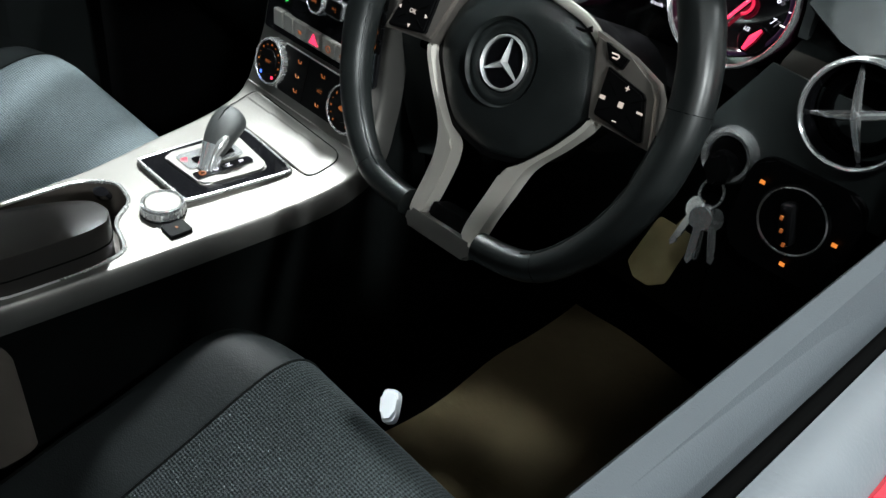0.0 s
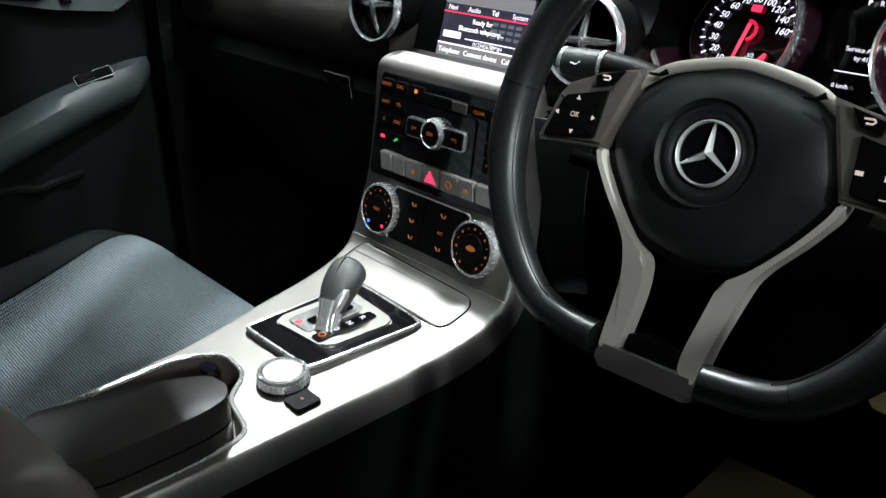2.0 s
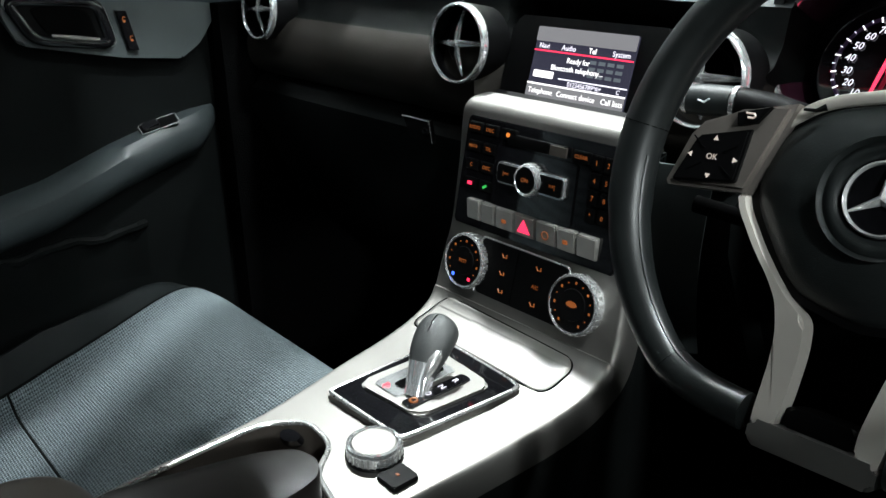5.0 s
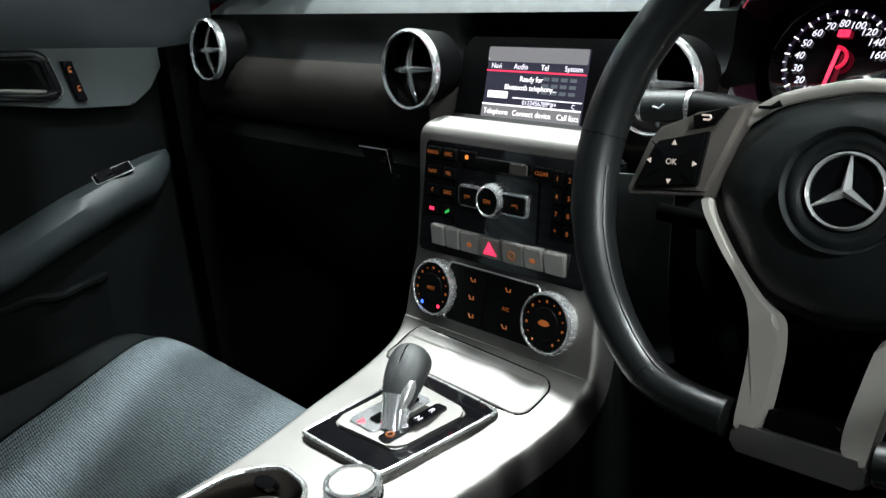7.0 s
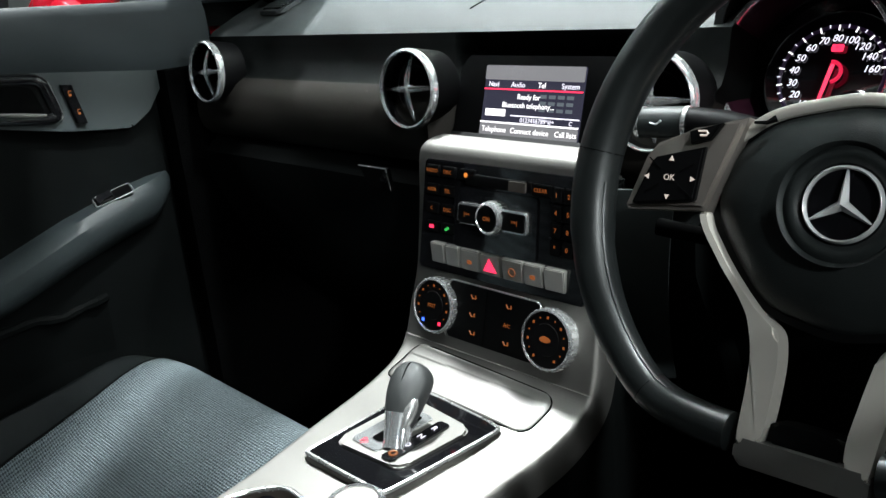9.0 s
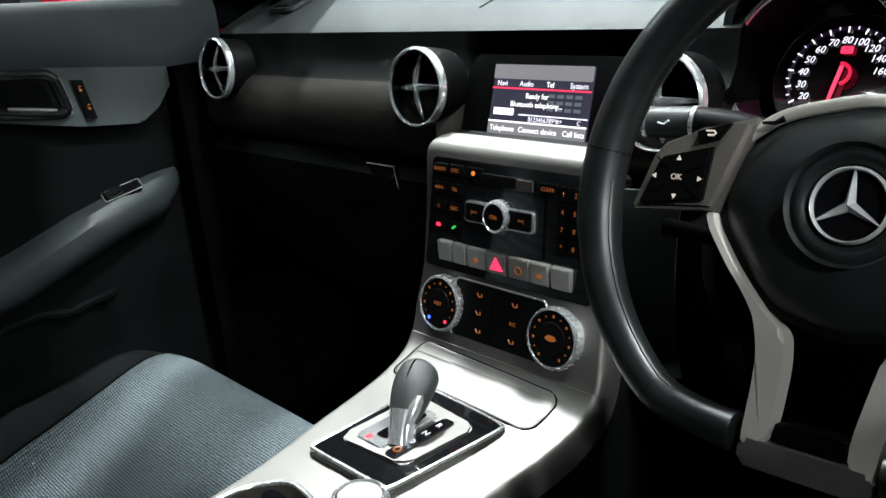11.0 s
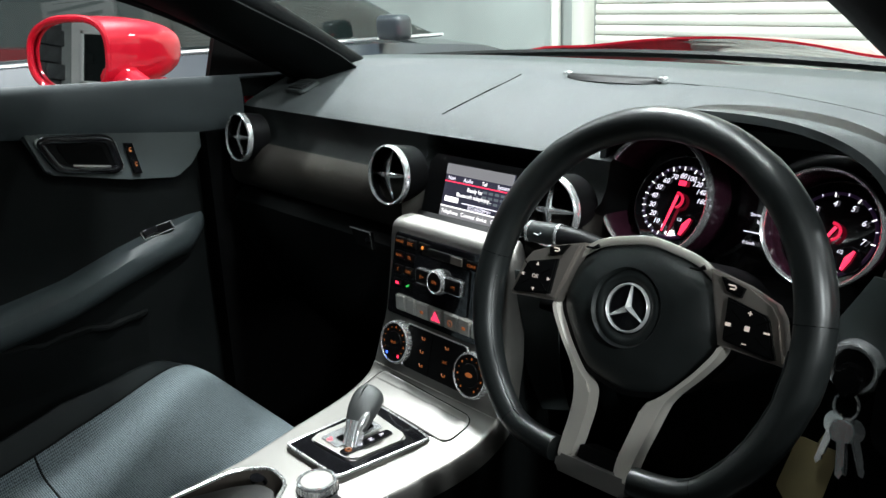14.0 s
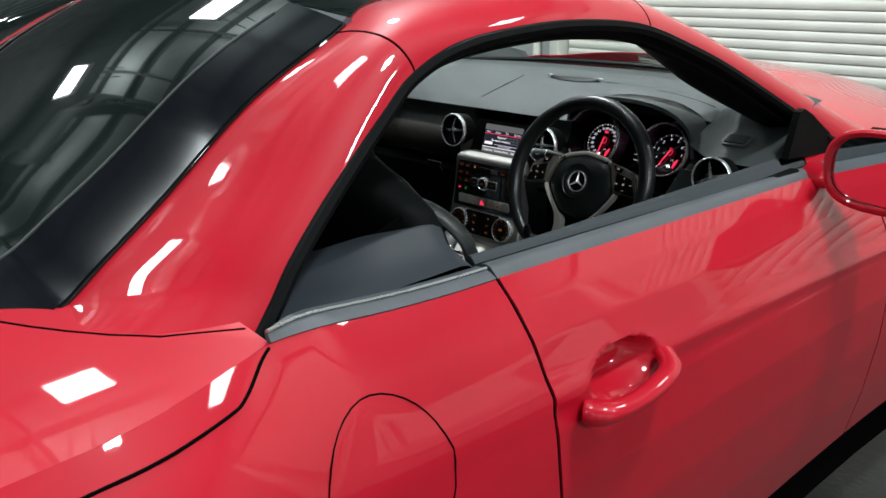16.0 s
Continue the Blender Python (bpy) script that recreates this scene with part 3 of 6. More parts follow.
# body side: half width by height, and how far the wings bulge
SIDE = [(0.22, 0.77), (0.33, 0.80), (0.45, 0.825), (0.58, 0.842), (0.68, 0.846), (0.76, 0.838), (0.82, 0.822), (0.87, 0.797), (0.91, 0.766), (0.94, 0.735), (0.99, 0.70)]


def belt(y):
    k = max(y, -0.6)
    return 0.938 - 0.04 * k + 0.035 * max(0, min(1, (-0.3 - k) / 0.4)) ** 2 - 0.02 * (k - y)


def side_x(y, z):
    zz = z - (belt(y) - 0.938)
    x = lerp_table(SIDE, zz)
    bulge = 0.045 * math.exp(-((y + 1.1) / 0.42) ** 2) + 0.035 * math.exp(-((y - 1.5) / 0.45) ** 2)
    crease = 0.006 * math.exp(-((z - (0.80 - 0.06 * y)) / 0.015) ** 2)
    x += bulge * max(0, min(1, (1.0 - z) / 0.15)) + crease
    q = max(0.0, min(1.0, (-0.5 - y) / 0.3))
    x += 0.075 * q * q * (3 - 2 * q) * max(0.0, min(1.0, (z - 0.7) / 0.18))
    if y > 1.7:
        x -= 0.5 * (y - 1.7) ** 2
    if y < -1.2:
        x -= 0.4 * (y + 1.2) ** 2
    return x


MIRROR_FAR = (0.9, 0.37, 1.06, 0.12, 0.3)
SILL_LIFT = {1: 0.0, -1: 0.082}  # the far door's ledge stands higher


def side_patch(y0, y1, z0, ztop, side, nu, nv, recess=False):
    def f(u, v):
        y = y0 + (y1 - y0) * u
        z1 = ztop(y)
        z = z0 + (z1 - z0) * v
        dish = max(0.0, 1 - ((y + 0.115) / 0.082) ** 2 - ((z - 0.806) / 0.034) ** 2) if recess else 0.0
        dish = min(1.0, dish * 1.25)
        dish = dish * dish * (3 - 2 * dish)
        return Vector((side * (side_x(y, z) - 0.045 * dish), y, z))
    return sheet(f, nu, nv, 0.004)


def gap_line(points, side, r=0.0012):
    return tube([(side * (side_x(y, z) - 0.0016), y, z) for y, z in points], r, seg=6)


for side in (1, -1):
    part("front_wing", side_patch(0.803, 2.2, 0.3, belt, side, 30, 26), M["red"], car)
    door_bm = side_patch(-0.262, 0.797, 0.3, lambda y: belt(y) + SILL_LIFT[side], side, 210, 150, True)
    door = part("door", door_bm, M["red"], car, "red door with its window lowered" if side > 0 else "")
    part("rear_quarter", side_patch(-1.9, -0.268, 0.3, lambda y: belt(y) + 0.0, side, 40, 30), M["red"], car)
    part("sill_panel", side_patch(-1.0, 1.2, 0.16, lambda y: 0.296, side, 10, 3), M["gap"], car)
    for y in (-0.265, 0.80):
        part("panel_gap", gap_line([(y, 0.3 + (belt(y) - 0.3) * k / 20) for k in range(21)], side), M["gap"], car)
    # door handle: a bow over the recess, and the lock
    hy, hz = -0.112, 0.789
    bow = [(-0.105, 0.006, 0.0), (-0.09, 0.026, 0.0), (-0.06, 0.036, 0.0), (-0.02, 0.04, 0.003), (0.025, 0.037, 0.008), (0.055, 0.028, 0.013), (0.075, 0.006, 0.018)]
    pts = [(side * (side_x(hy + dy, hz + dz) + dx), hy + dy, hz - 0.004 + dz) for dy, dx, dz in bow]
    part("handle_bow", tube(spline(pts, 24), [0.018, 0.021, 0.022, 0.022, 0.021, 0.0195, 0.018, 0.017, 0.0165, 0.016] + [0.0155] * 11 + [0.015] * 4, seg=14, squash=0.72, up=(0, 0, 1)), M["red"], door)
    part("lock_cap", lathe([(0.0, 0.004), (0.009, 0.003), (0.011, 0.0), (0.011, -0.008)], look((side * (side_x(hy - 0.1, hz) + 0.034), hy - 0.098, hz - 0.003), (side * 0.2, hy - 0.098, hz - 0.1)) @ pose(0, 0, 0, 0, 0, 0), 16), M["satin"], door)
    # fuel flap, set flush in the rear quarter
    fy, fz, fr = -0.53, 0.815, 0.094
    ring = []
    for k in range(40):
        a = k * math.tau / 40
        y, z = fy + fr * math.cos(a), fz + fr * math.sin(a)
        ring.append((side * (side_x(y, z) + 0.0005), y, z))
    if side > 0:
        part("fuel_flap_gap", tube(ring, 0.0010, closed=True, seg=6), M["gap"], car)
    # weather strip along the window sill
    for nm, dx0, dx1, dz0, dz1, mt in (("outer_strip", 0.006, -0.022, -0.003, 0.012, "rubber"), ("glass_slot", -0.022, -0.034, 0.004, -0.004, "gap"), ("inner_strip", -0.034, -0.052 if side > 0 else -0.066, 0.008, 0.014, "roll")):
        def strip(u, v, dx0=dx0, dx1=dx1, dz0=dz0, dz1=dz1):
            y = -0.262 + 1.0 * u
            arch = math.sin(v * math.pi) * 0.006
            x = 0.731 + dx0 + (dx1 - dx0) * v
            return Vector((side * x, y, belt(y) + SILL_LIFT[side] + dz0 + (dz1 - dz0) * v + arch))
        part(nm, sheet(strip, 24, 6, 0.004), M[mt], door)

    def rear_strip(u, v):
        y = -0.60 + 0.332 * u
        x = side_x(y, belt(y)) + 0.002 - 0.034 * v * min(1.0, 0.3 + u * 4)
        return Vector((side * x, y, belt(y) + 0.001 + 0.008 * v + math.sin(v * math.pi) * 0.004))
    rst = part("rear_strip", sheet(rear_strip, 14, 6, 0.004), M["rubber"], car, "grey rubber window ledge strip")
    # thin satin bar added as the highlight along the strip's glossy edge
    part("highlight_line", tube([rear_strip(k / 14, 0.5) + Vector((0, 0, 0.002)) for k in range(15)], 0.0018, seg=8), M["satin"], rst)
    # wing mirror
    mir = thing("wing_mirror", (side * 0.74, 0.62, 0.92 + SILL_LIFT[side]), "red wing mirror fixed to the door of the car", "mirror", "wing mirrors")
    mx, my, mz, mw, mk = (0.888, 0.555, 0.955, 0.122, 0.12) if side > 0 else MIRROR_FAR

    def shell(u, v):
        a = u * math.tau
        r = math.sin(v * math.pi / 2) ** 0.75
        depth = math.cos(v * math.pi / 2)
        w = mw * (1 + 0.1 * math.cos(a) * side)
        ca, sa = math.cos(a), math.sin(a)
        px = side * mx + w * r * math.copysign(abs(ca) ** 0.75, ca)
        pz = mz + 0.072 * r * math.copysign(abs(sa) ** 0.75, sa)
        py = my + side * (px - side * mx) * -mk + (pz - mz) * (0.1 if side < 0 else 0.02) + (0.1 if side > 0 else 0.19) * depth
        return Vector((px, py, pz))
    part("housing", sheet(shell, 40, 12, closed_u=True), M["red"], mir)

    def glassf(u, v):
        p = shell(u, 1.0)
        c = Vector((side * mx, my, mz))
        return c + (p - c) * (0.88 * v) + Vector((0, 0.006, 0))
    part("mirror_glass", sheet(glassf, 40, 4, closed_u=True), M["mirror"], mir, "mirror glass in a red rim")
    part("rim", tube([shell(k / 40, 1.0) + (Vector((side * mx, my, mz)) - shell(k / 40, 1.0)) * 0.06 for k in range(40)], 0.007, closed=True, seg=8), M["red"], mir)
    part("foot", tube([(side * 0.72, my + 0.085, 0.915 + SILL_LIFT[side]), (side * 0.76, my + 0.07, 0.915 + SILL_LIFT[side]), (side * (mx - 0.07), my + 0.045, mz - 0.025)], [0.03, 0.026, 0.03], seg=12, squash=0.6), M["red"], mir)
    part("mirror_triangle", plate([(0.61, 0.012), (0.875, -0.012), (0.84, 0.014), (0.76, 0.055), (0.7, 0.088), (0.662, 0.104), (0.642, 0.1)] if side > 0 else [(0.52, -0.03), (0.9, -0.06), (0.85, 0.0), (0.76, 0.06), (0.68, 0.115), (0.6, 0.155), (0.57, 0.15)], 0.014, Matrix(((0, 0, side, side * 0.678), (1, 0, 0, 0), (0, 1, 0, 0.93 + SILL_LIFT[side]), (0, 0, 0, 1)))), M["soft"], mir)

# rear deck and bonnet


def deck(u, v):
    y = -0.6 - 1.35 * u
    t = 2 * v - 1
    xw = side_x(y, belt(y)) + 0.0
    z = belt(y) + 0.012 * (1 - abs(t) ** 6) + 0.006 * (1 - t * t) - 0.06 * max(0, u - 0.5) ** 2
    return Vector((t * xw, y, z))


part("rear_deck", sheet(deck, 30, 40, 0.004), M["red"], car)


def on_deck(x, y):
    u = (-0.6 - y) / 1.35
    v = (x / side_x(y, belt(y)) + 1) / 2
    return deck(u, v) + Vector((0, 0, -0.001))


for side in (1, -1):
    seam = spline([(side_x(y, z) + 0.0004, y, z) for y, z in ((-0.604, 0.979), (-0.62, 0.974), (-0.652, 0.961), (-0.676, 0.9575), (-0.747, 0.957), (-0.823, 0.957), (-1.0, 0.952), (-1.3, 0.94))], 40)
    part("panel_gap", tube([(side * p.x, p.y, p.z) for p in seam], 0.0018, seg=6), M["gap"], car)
part("panel_gap", tube([on_deck(x / 20 * 0.72, -0.603 - 0.28 * (1 - (x / 20) ** 2) ** 0.6) for x in range(-20, 21)], 0.0022, seg=6), M["gap"], car)


def bonnet(u, v):
    t = 2 * v - 1
    y = 1.03 + 1.25 * u + 0.1 * (1 - t * t) - 0.42 * abs(t) ** 2.2 * (1 - u) - 0.12 * abs(t) ** 3 * u
    xw = 0.745 + 0.03 * math.sin(u * math.pi) - 0.1 * u * u
    z = belt(min(y, 2.1)) + 0.0 + (0.178 - 0.09 * u ** 1.5) * (1 - t * t) - 0.01 - 0.09 * u * u
    z += 0.012 * math.exp(-((abs(t) - 0.45) / 0.08) ** 2) * (1 - u)
    return Vector((t * xw, y, z))


part("bonnet", sheet(bonnet, 40, 60, 0.004), M["red"], car)
for side in (1, -1):
    vent = part("bonnet_vent", plate(round_rect(0.05, 0.14, 0.02), 0.012, pose(side * 0.5, 1.2, 0.944, -3, side * 14, side * 10), 0.003), M["plastic"], car, "black louvred vent in the bonnet")
    for k in range(5):
        part("louvre", box((0, 0, 0), (0.036, 0.004, 0.004), rot=pose(side * 0.5, 1.2, 0.944, -3, side * 14, side * 10) @ pose(0, -0.045 + k * 0.022, 0.0125)), M["gap"], vent)

# windscreen cowl and wipers
def cowl(u, v):
    t = 2 * u - 1
    y = 0.985 + 0.15 * v - 0.25 * abs(t) ** 2.2
    return Vector((t * 0.68, y, 1.026 - 0.01 * v - 0.06 * t * t))


part("cowl", sheet(cowl, 24, 4, 0.006), M["plastic"], car, "black cowl below the windscreen")
for x0, x1 in ((0.5, -0.12), (-0.05, -0.6)):
    wp = part("wiper", tube([(x0 + (x1 - x0) * k / 10, 1.03 - 0.25 * abs(x0 + (x1 - x0) * k / 10) ** 2.2, 1.042 - 0.05 * (x0 + (x1 - x0) * k / 10) ** 2) for k in range(11)], 0.007, seg=6), M["plastic"], car)

# floor pan, bulkheads and tunnel, which close the cabin
part("floor_pan", box((0, 0.3, 0.2), (1.36, 1.9, 0.04)), M["carpet"], car, smooth=False)
part("front_bulkhead", box((0, 1.12, 0.55), (1.4, 0.05, 0.75)), M["carpet"], car, smooth=False)
part("rear_bulkhead", box((0, -0.62, 0.56), (1.36, 0.05, 0.78)), M["carpet"], car, smooth=False)
part("footwell_side", box((-0.66, 0.8, 0.55), (0.05, 0.62, 0.75)), M["carpet"], car, smooth=False)
part("footwell_side", box((0.66, 0.8, 0.55), (0.05, 0.62, 0.75)), M["carpet"], car, smooth=False)


# ---------------------------------------------------------------- dashboard
dash = thing("dashboard", (0, 0.75, 0.6), "grey-black soft dashboard with round chrome-ringed vents", "dashboard")
TOP = [(0.56, 0.945), (0.58, 0.957), (0.6, 0.969), (0.65, 0.991), (0.7, 1.011), (0.76, 1.029), (0.85, 1.038), (0.95, 1.036), (1.08, 1.028)]


def screen_foot(x):
    return 1.0 - 0.5 * abs(x) ** 2.2


def dash_profile(x):
    k = max(0.0, min(1.0, (x - 0.45) / 0.1))
    sag = -0.04 * k * k * (3 - 2 * k)
    cave = 0.18 < x < 0.49
    front = 0.668 if cave else 0.598
    back = screen_foot(x)
    pts = [(back + (front - back) * k / 10, lerp_table(TOP, back + (front - back) * k / 10) + sag * min(1.0, max(0.0, k / 10 - 0.2) * 2)) for k in range(11)]
    if cave:
        pts += [(0.666, 0.985), (0.666, 0.96), (0.666, 0.93), (0.666, 0.9), (0.666, 0.86), (0.655, 0.835), (0.625, 0.825), (0.6, 0.822), (0.585, 0.818), (0.575, 0.812), (0.568, 0.805), (0.569, 0.795), (0.57, 0.785), (0.572, 0.75), (0.59, 0.7), (0.63, 0.62), (0.72, 0.5)]
    else:
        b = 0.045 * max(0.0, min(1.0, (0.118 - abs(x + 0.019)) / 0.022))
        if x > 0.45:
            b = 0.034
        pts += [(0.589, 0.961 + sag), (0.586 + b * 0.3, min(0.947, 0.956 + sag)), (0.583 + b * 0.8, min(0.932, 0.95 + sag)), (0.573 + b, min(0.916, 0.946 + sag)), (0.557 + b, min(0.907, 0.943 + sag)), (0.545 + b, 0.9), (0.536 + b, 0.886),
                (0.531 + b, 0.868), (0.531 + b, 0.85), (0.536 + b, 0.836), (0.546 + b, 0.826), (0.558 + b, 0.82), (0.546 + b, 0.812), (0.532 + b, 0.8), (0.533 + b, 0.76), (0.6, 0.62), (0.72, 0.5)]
    return pts


XS = sorted([-0.67 + 1.34 * k / 56 for k in range(57)] + [0.1795, 0.1805, 0.4895, 0.4905, -0.137, -0.115, 0.077, 0.099])


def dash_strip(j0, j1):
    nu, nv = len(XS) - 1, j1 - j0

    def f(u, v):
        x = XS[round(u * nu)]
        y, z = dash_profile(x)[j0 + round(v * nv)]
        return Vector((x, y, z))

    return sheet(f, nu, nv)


part("top_pad", dash_strip(0, 11), M["pad"], dash, "grey grained soft top pad")
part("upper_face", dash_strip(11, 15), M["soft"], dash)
# one dash panel: its lit upper part coloured taupe, its shaded lower part black
part("lit_panel_band", dash_strip(15, 22), M["panel"], dash, "upper dash panel under the vents, its lit taupe tone put into the colour")
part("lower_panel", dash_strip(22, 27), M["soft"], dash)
for side in (1, -1):
    part("end_cap", plate([(screen_foot(0.66), 0.93), (0.8, 0.935), (0.62, 0.925), (0.575, 0.915), (0.53, 0.89), (0.51, 0.84), (0.53, 0.74), (0.62, 0.58), (0.72, 0.5), (0.95, 0.5)], 0.016, Matrix(((0, 0, side, side * 0.662), (1, 0, 0, 0), (0, 1, 0, 0), (0, 0, 0, 1)))), M["soft"], dash)

# hood over the instruments
HC = 0.345
HOOD_X, HW = 0.3265, 0.1685


def hood(u, v):
    a = math.pi * (1 - u)
    ca, sa = math.cos(a), math.sin(a)
    x = HOOD_X + HW * math.copysign(abs(ca) ** 0.8, ca) * (1 + 0.03 * v)
    z = 0.915 + (0.118 - 0.02 * v) * abs(sa) ** 0.62
    y = 0.585 + 0.2 * v - 0.02 * sa * (1 - v) + 0.015 * (1 - sa)
    z -= 0.035 * v ** 2.5
    return Vector((x, y, z))


part("instrument_hood", sheet(hood, 40, 12, 0.008), M["pad"], dash, "grey soft hood arched over the instruments")


def hood_in(u, v):
    p = hood(u, 0.0)
    c = Vector((HOOD_X, p.y, 0.9))
    q = c + (p - c) * 0.965
    return Vector((q.x, p.y + 0.002 + 0.085 * v, q.z))


part("hood_lining", sheet(hood_in, 40, 4, 0.003), M["plastic"], dash)
# speaker grille and seams on the pad
part("speaker_grille", sheet(lambda u, v: Vector((0.047 - 0.079 + 0.158 * u, 0.765 + (v - 0.5) * (0.006 + 0.026 * math.sin(u * math.pi) ** 0.6), lerp_table(TOP, 0.765 + (v - 0.5) * 0.03) + 0.004 * math.sin(v * math.pi) + 0.002)), 24, 6, 0.004), M["plastic"], dash, "black slotted speaker grille")
for sx in (-0.033, 0.127):
    part("grille_end", box((sx, 0.765, 1.035), (0.01, 0.012, 0.006), 0.002), M["chrome"], dash)
part("pad_seam", tube([(-0.155 + 0.035 * math.sin(k / 10 * 1.5), 0.63 + 0.13 * k / 10, lerp_table(TOP, 0.63 + 0.13 * k / 10) - 0.0004) for k in range(11)], 0.0014, seg=5), M["gap"], dash)
part("pad_seam", tube([(0.13 + 0.4 * k / 16, 0.77 - 0.09 * (k / 16) ** 2, lerp_table(TOP, 0.77 - 0.09 * (k / 16) ** 2) - 0.0002) for k in range(15)], 0.0006, seg=5), M["gap"], dash)
# grey panels round the driver's end vent and beside the radio stack


def end_panel(u, v):
    z = 0.9 - 0.09 * v
    x0 = lerp_table([(0.81, 0.452), (0.84, 0.455), (0.88, 0.478), (0.92, 0.5)], z)
    return Vector((x0 + (0.664 - x0) * u, 0.556 + 0.012 * (1 - u) ** 3, z))


part("end_panel", sheet(end_panel, 20, 14, 0.003), M["knee"], dash, "grey panel round the driver's vent")


def knee_panel(u, v):
    z = 0.838 - 0.2 * v
    return Vector((0.112 + (0.058 - 0.03 * v) * u, 0.498 + 0.02 * u + 0.05 * v * v, z))


part("knee_panel", sheet(knee_panel, 8, 16, 0.003), M["knee"], dash, "grey side panel beside the radio")
# side demisters
for side in (1, -1):
    dpose = pose(0.56, 0.657, 0.953, 22, 0, 0) if side > 0 else pose(-0.561, 0.653, 0.994, 20, 0, 0)
    dm = part("demister", plate(round_rect(0.06, 0.046, 0.01), 0.006, dpose, 0.002), M["pad"], dash, "slatted side window demister")
    part("demister_slot", plate(round_rect(0.046, 0.033, 0.004), 0.0066, dpose), M["gap"], dm)
    for k in range(5):
        part("slat", box((0, 0, 0), (0.045, 0.0028, 0.002), 0.0004, rot=dpose @ pose(0, -0.0124 + k * 0.0062, 0.0072, 25, 0, 0)), M["pad"], dm)

# air vents with chrome rings and a cross


def vent(x, y, z, tilt=6.0, yaw=0.0, turn=0.0):
    m = pose(x, y, z, 90 - tilt, 0, yaw)
    v = part("air_vent", lathe([(0.0385, -0.012), (0.038, -0.03), (0.0, -0.032)], m, 32), M["gap"], dash)
    part("vent_ring", lathe([(0.0388, 0.001), (0.0395, 0.0045), (0.0408, 0.0055), (0.0425, 0.0042), (0.0434, 0.001), (0.0432, -0.004)], m, 48), M["chrome"], v, "bright chrome ring")
    part("vent_sleeve", lathe([(0.0385, 0.002), (0.0375, -0.016)], m, 40), M["gloss"], v)
    part("vent_collar", lathe([(0.0432, -0.003), (0.0425, -0.015), (0.04, -0.04)], m, 32), M["plastic"], v)
    part("vent_cone", lathe([(0.034, -0.016), (0.026, -0.01), (0.0245, -0.012), (0.024, -0.03)], m, 32), M["plastic"], v)
    for k in range(4):
        arm = m @ pose(0, 0, 0, 0, 0, turn + 90 * k)
        part("cross_arm", tube([arm @ Vector(p) for p in ((0.0, 0, 0.002), (0.012, 0, 0.0), (0.024, 0, -0.004), (0.037, 0, -0.009))], [0.0042, 0.0036, 0.0028, 0.0018], seg=8, squash=0.7, up=m.to_3x3() @ Vector((0, 0, 1))), M["chrome"], v)
    part("hub", lathe([(0.0, 0.006), (0.0035, 0.005), (0.005, 0.002), (0.005, -0.004)], m, 16), M["chrome"], v)
    return v


vent(-0.577, 0.524, 0.919, 6, 0, 3)
vent(-0.16, 0.529, 0.908, 6, 0, 3)
vent(0.139, 0.529, 0.908, 6, 0, 3)
vent(0.574, 0.536, 0.899, 6, 0, 22)

# glovebox lock plate and lid seam
lock = part("glovebox_latch", plate([(-0.027, 0.012), (0.022, 0.012), (0.028, -0.013), (-0.012, -0.012)], 0.006, pose(-0.222, 0.524, 0.806, 88, 0, 0), 0.001), M["plastic"], dash, "dark glovebox latch")
part("latch_rim", tube([pose(-0.222, 0.524, 0.806, 88, 0, 0) @ Vector(p) for p in ((-0.027, 0.012, 0.006), (0.022, 0.012, 0.006), (0.028, -0.013, 0.006))], 0.0007, seg=5), M["satin"], lock)
part("keyhole", lathe([(0.0, 0.009), (0.005, 0.008), (0.006, 0.0)], pose(-0.204, 0.524, 0.805, 88, 0, 0), 14), M["gloss"], lock)

# ---------------------------------------------------------------- display in the middle of the dashboard
SCR = pose(-0.019, 0.5595, 0.8955, 90 - 17, 0, 0)
display = thing("dashboard_display", (-0.004, 0.58, 0.86), "small lit colour display set in the dashboard", "display")
part("housing", plate(round_rect(0.205, 0.1, 0.012), 0.02, SCR @ pose(0, -0.004, -0.026), 0.004), M["plastic"], display)
part("lower_ledge", plate([(-0.085, 0), (0.085, 0), (0.1, 0.02), (-0.1, 0.02)], 0.012, pose(-0.019, 0.53, 0.848, 12, 0, 0), 0.003), M["plastic"], display)
part("screen_panel", plate(round_rect(0.126, 0.0715, 0.001), 0.002, SCR @ pose(0, 0, -0.006)), M["screen"], display, "dark screen with menu lines")


def on_screen(name, x, y, w, h, material, up=-0.0035):
    part(name, plate(round_rect(w, h, min(w, h) * 0.1, 2), 0.0004, SCR @ pose(x, y, up)), material, display, smooth=False)


on_screen("menu_bar", 0, 0.0285, 0.126, 0.0145, M["screengrey"])
on_screen("soft_key_bar", 0, -0.0295, 0.126, 0.0125, M["screengrey"])
on_screen("red_rule", 0, 0.0118, 0.126, 0.0014, M["redlight"])
on_screen("white_rule", 0, -0.0222, 0.126, 0.0016, M["whitehot"])
on_screen("white_rule", 0.02, -0.0143, 0.086, 0.0012, M["white"])
on_screen("input_field", -0.044, -0.012, 0.027, 0.007, M["whitehot"])
for k in range(4):
    for j in range(3):
        on_screen("key_pattern", 0.016 + 0.011 * k, 0.006 - 0.0065 * j, 0.008, 0.0035, M["screenkeys"], -0.0038)
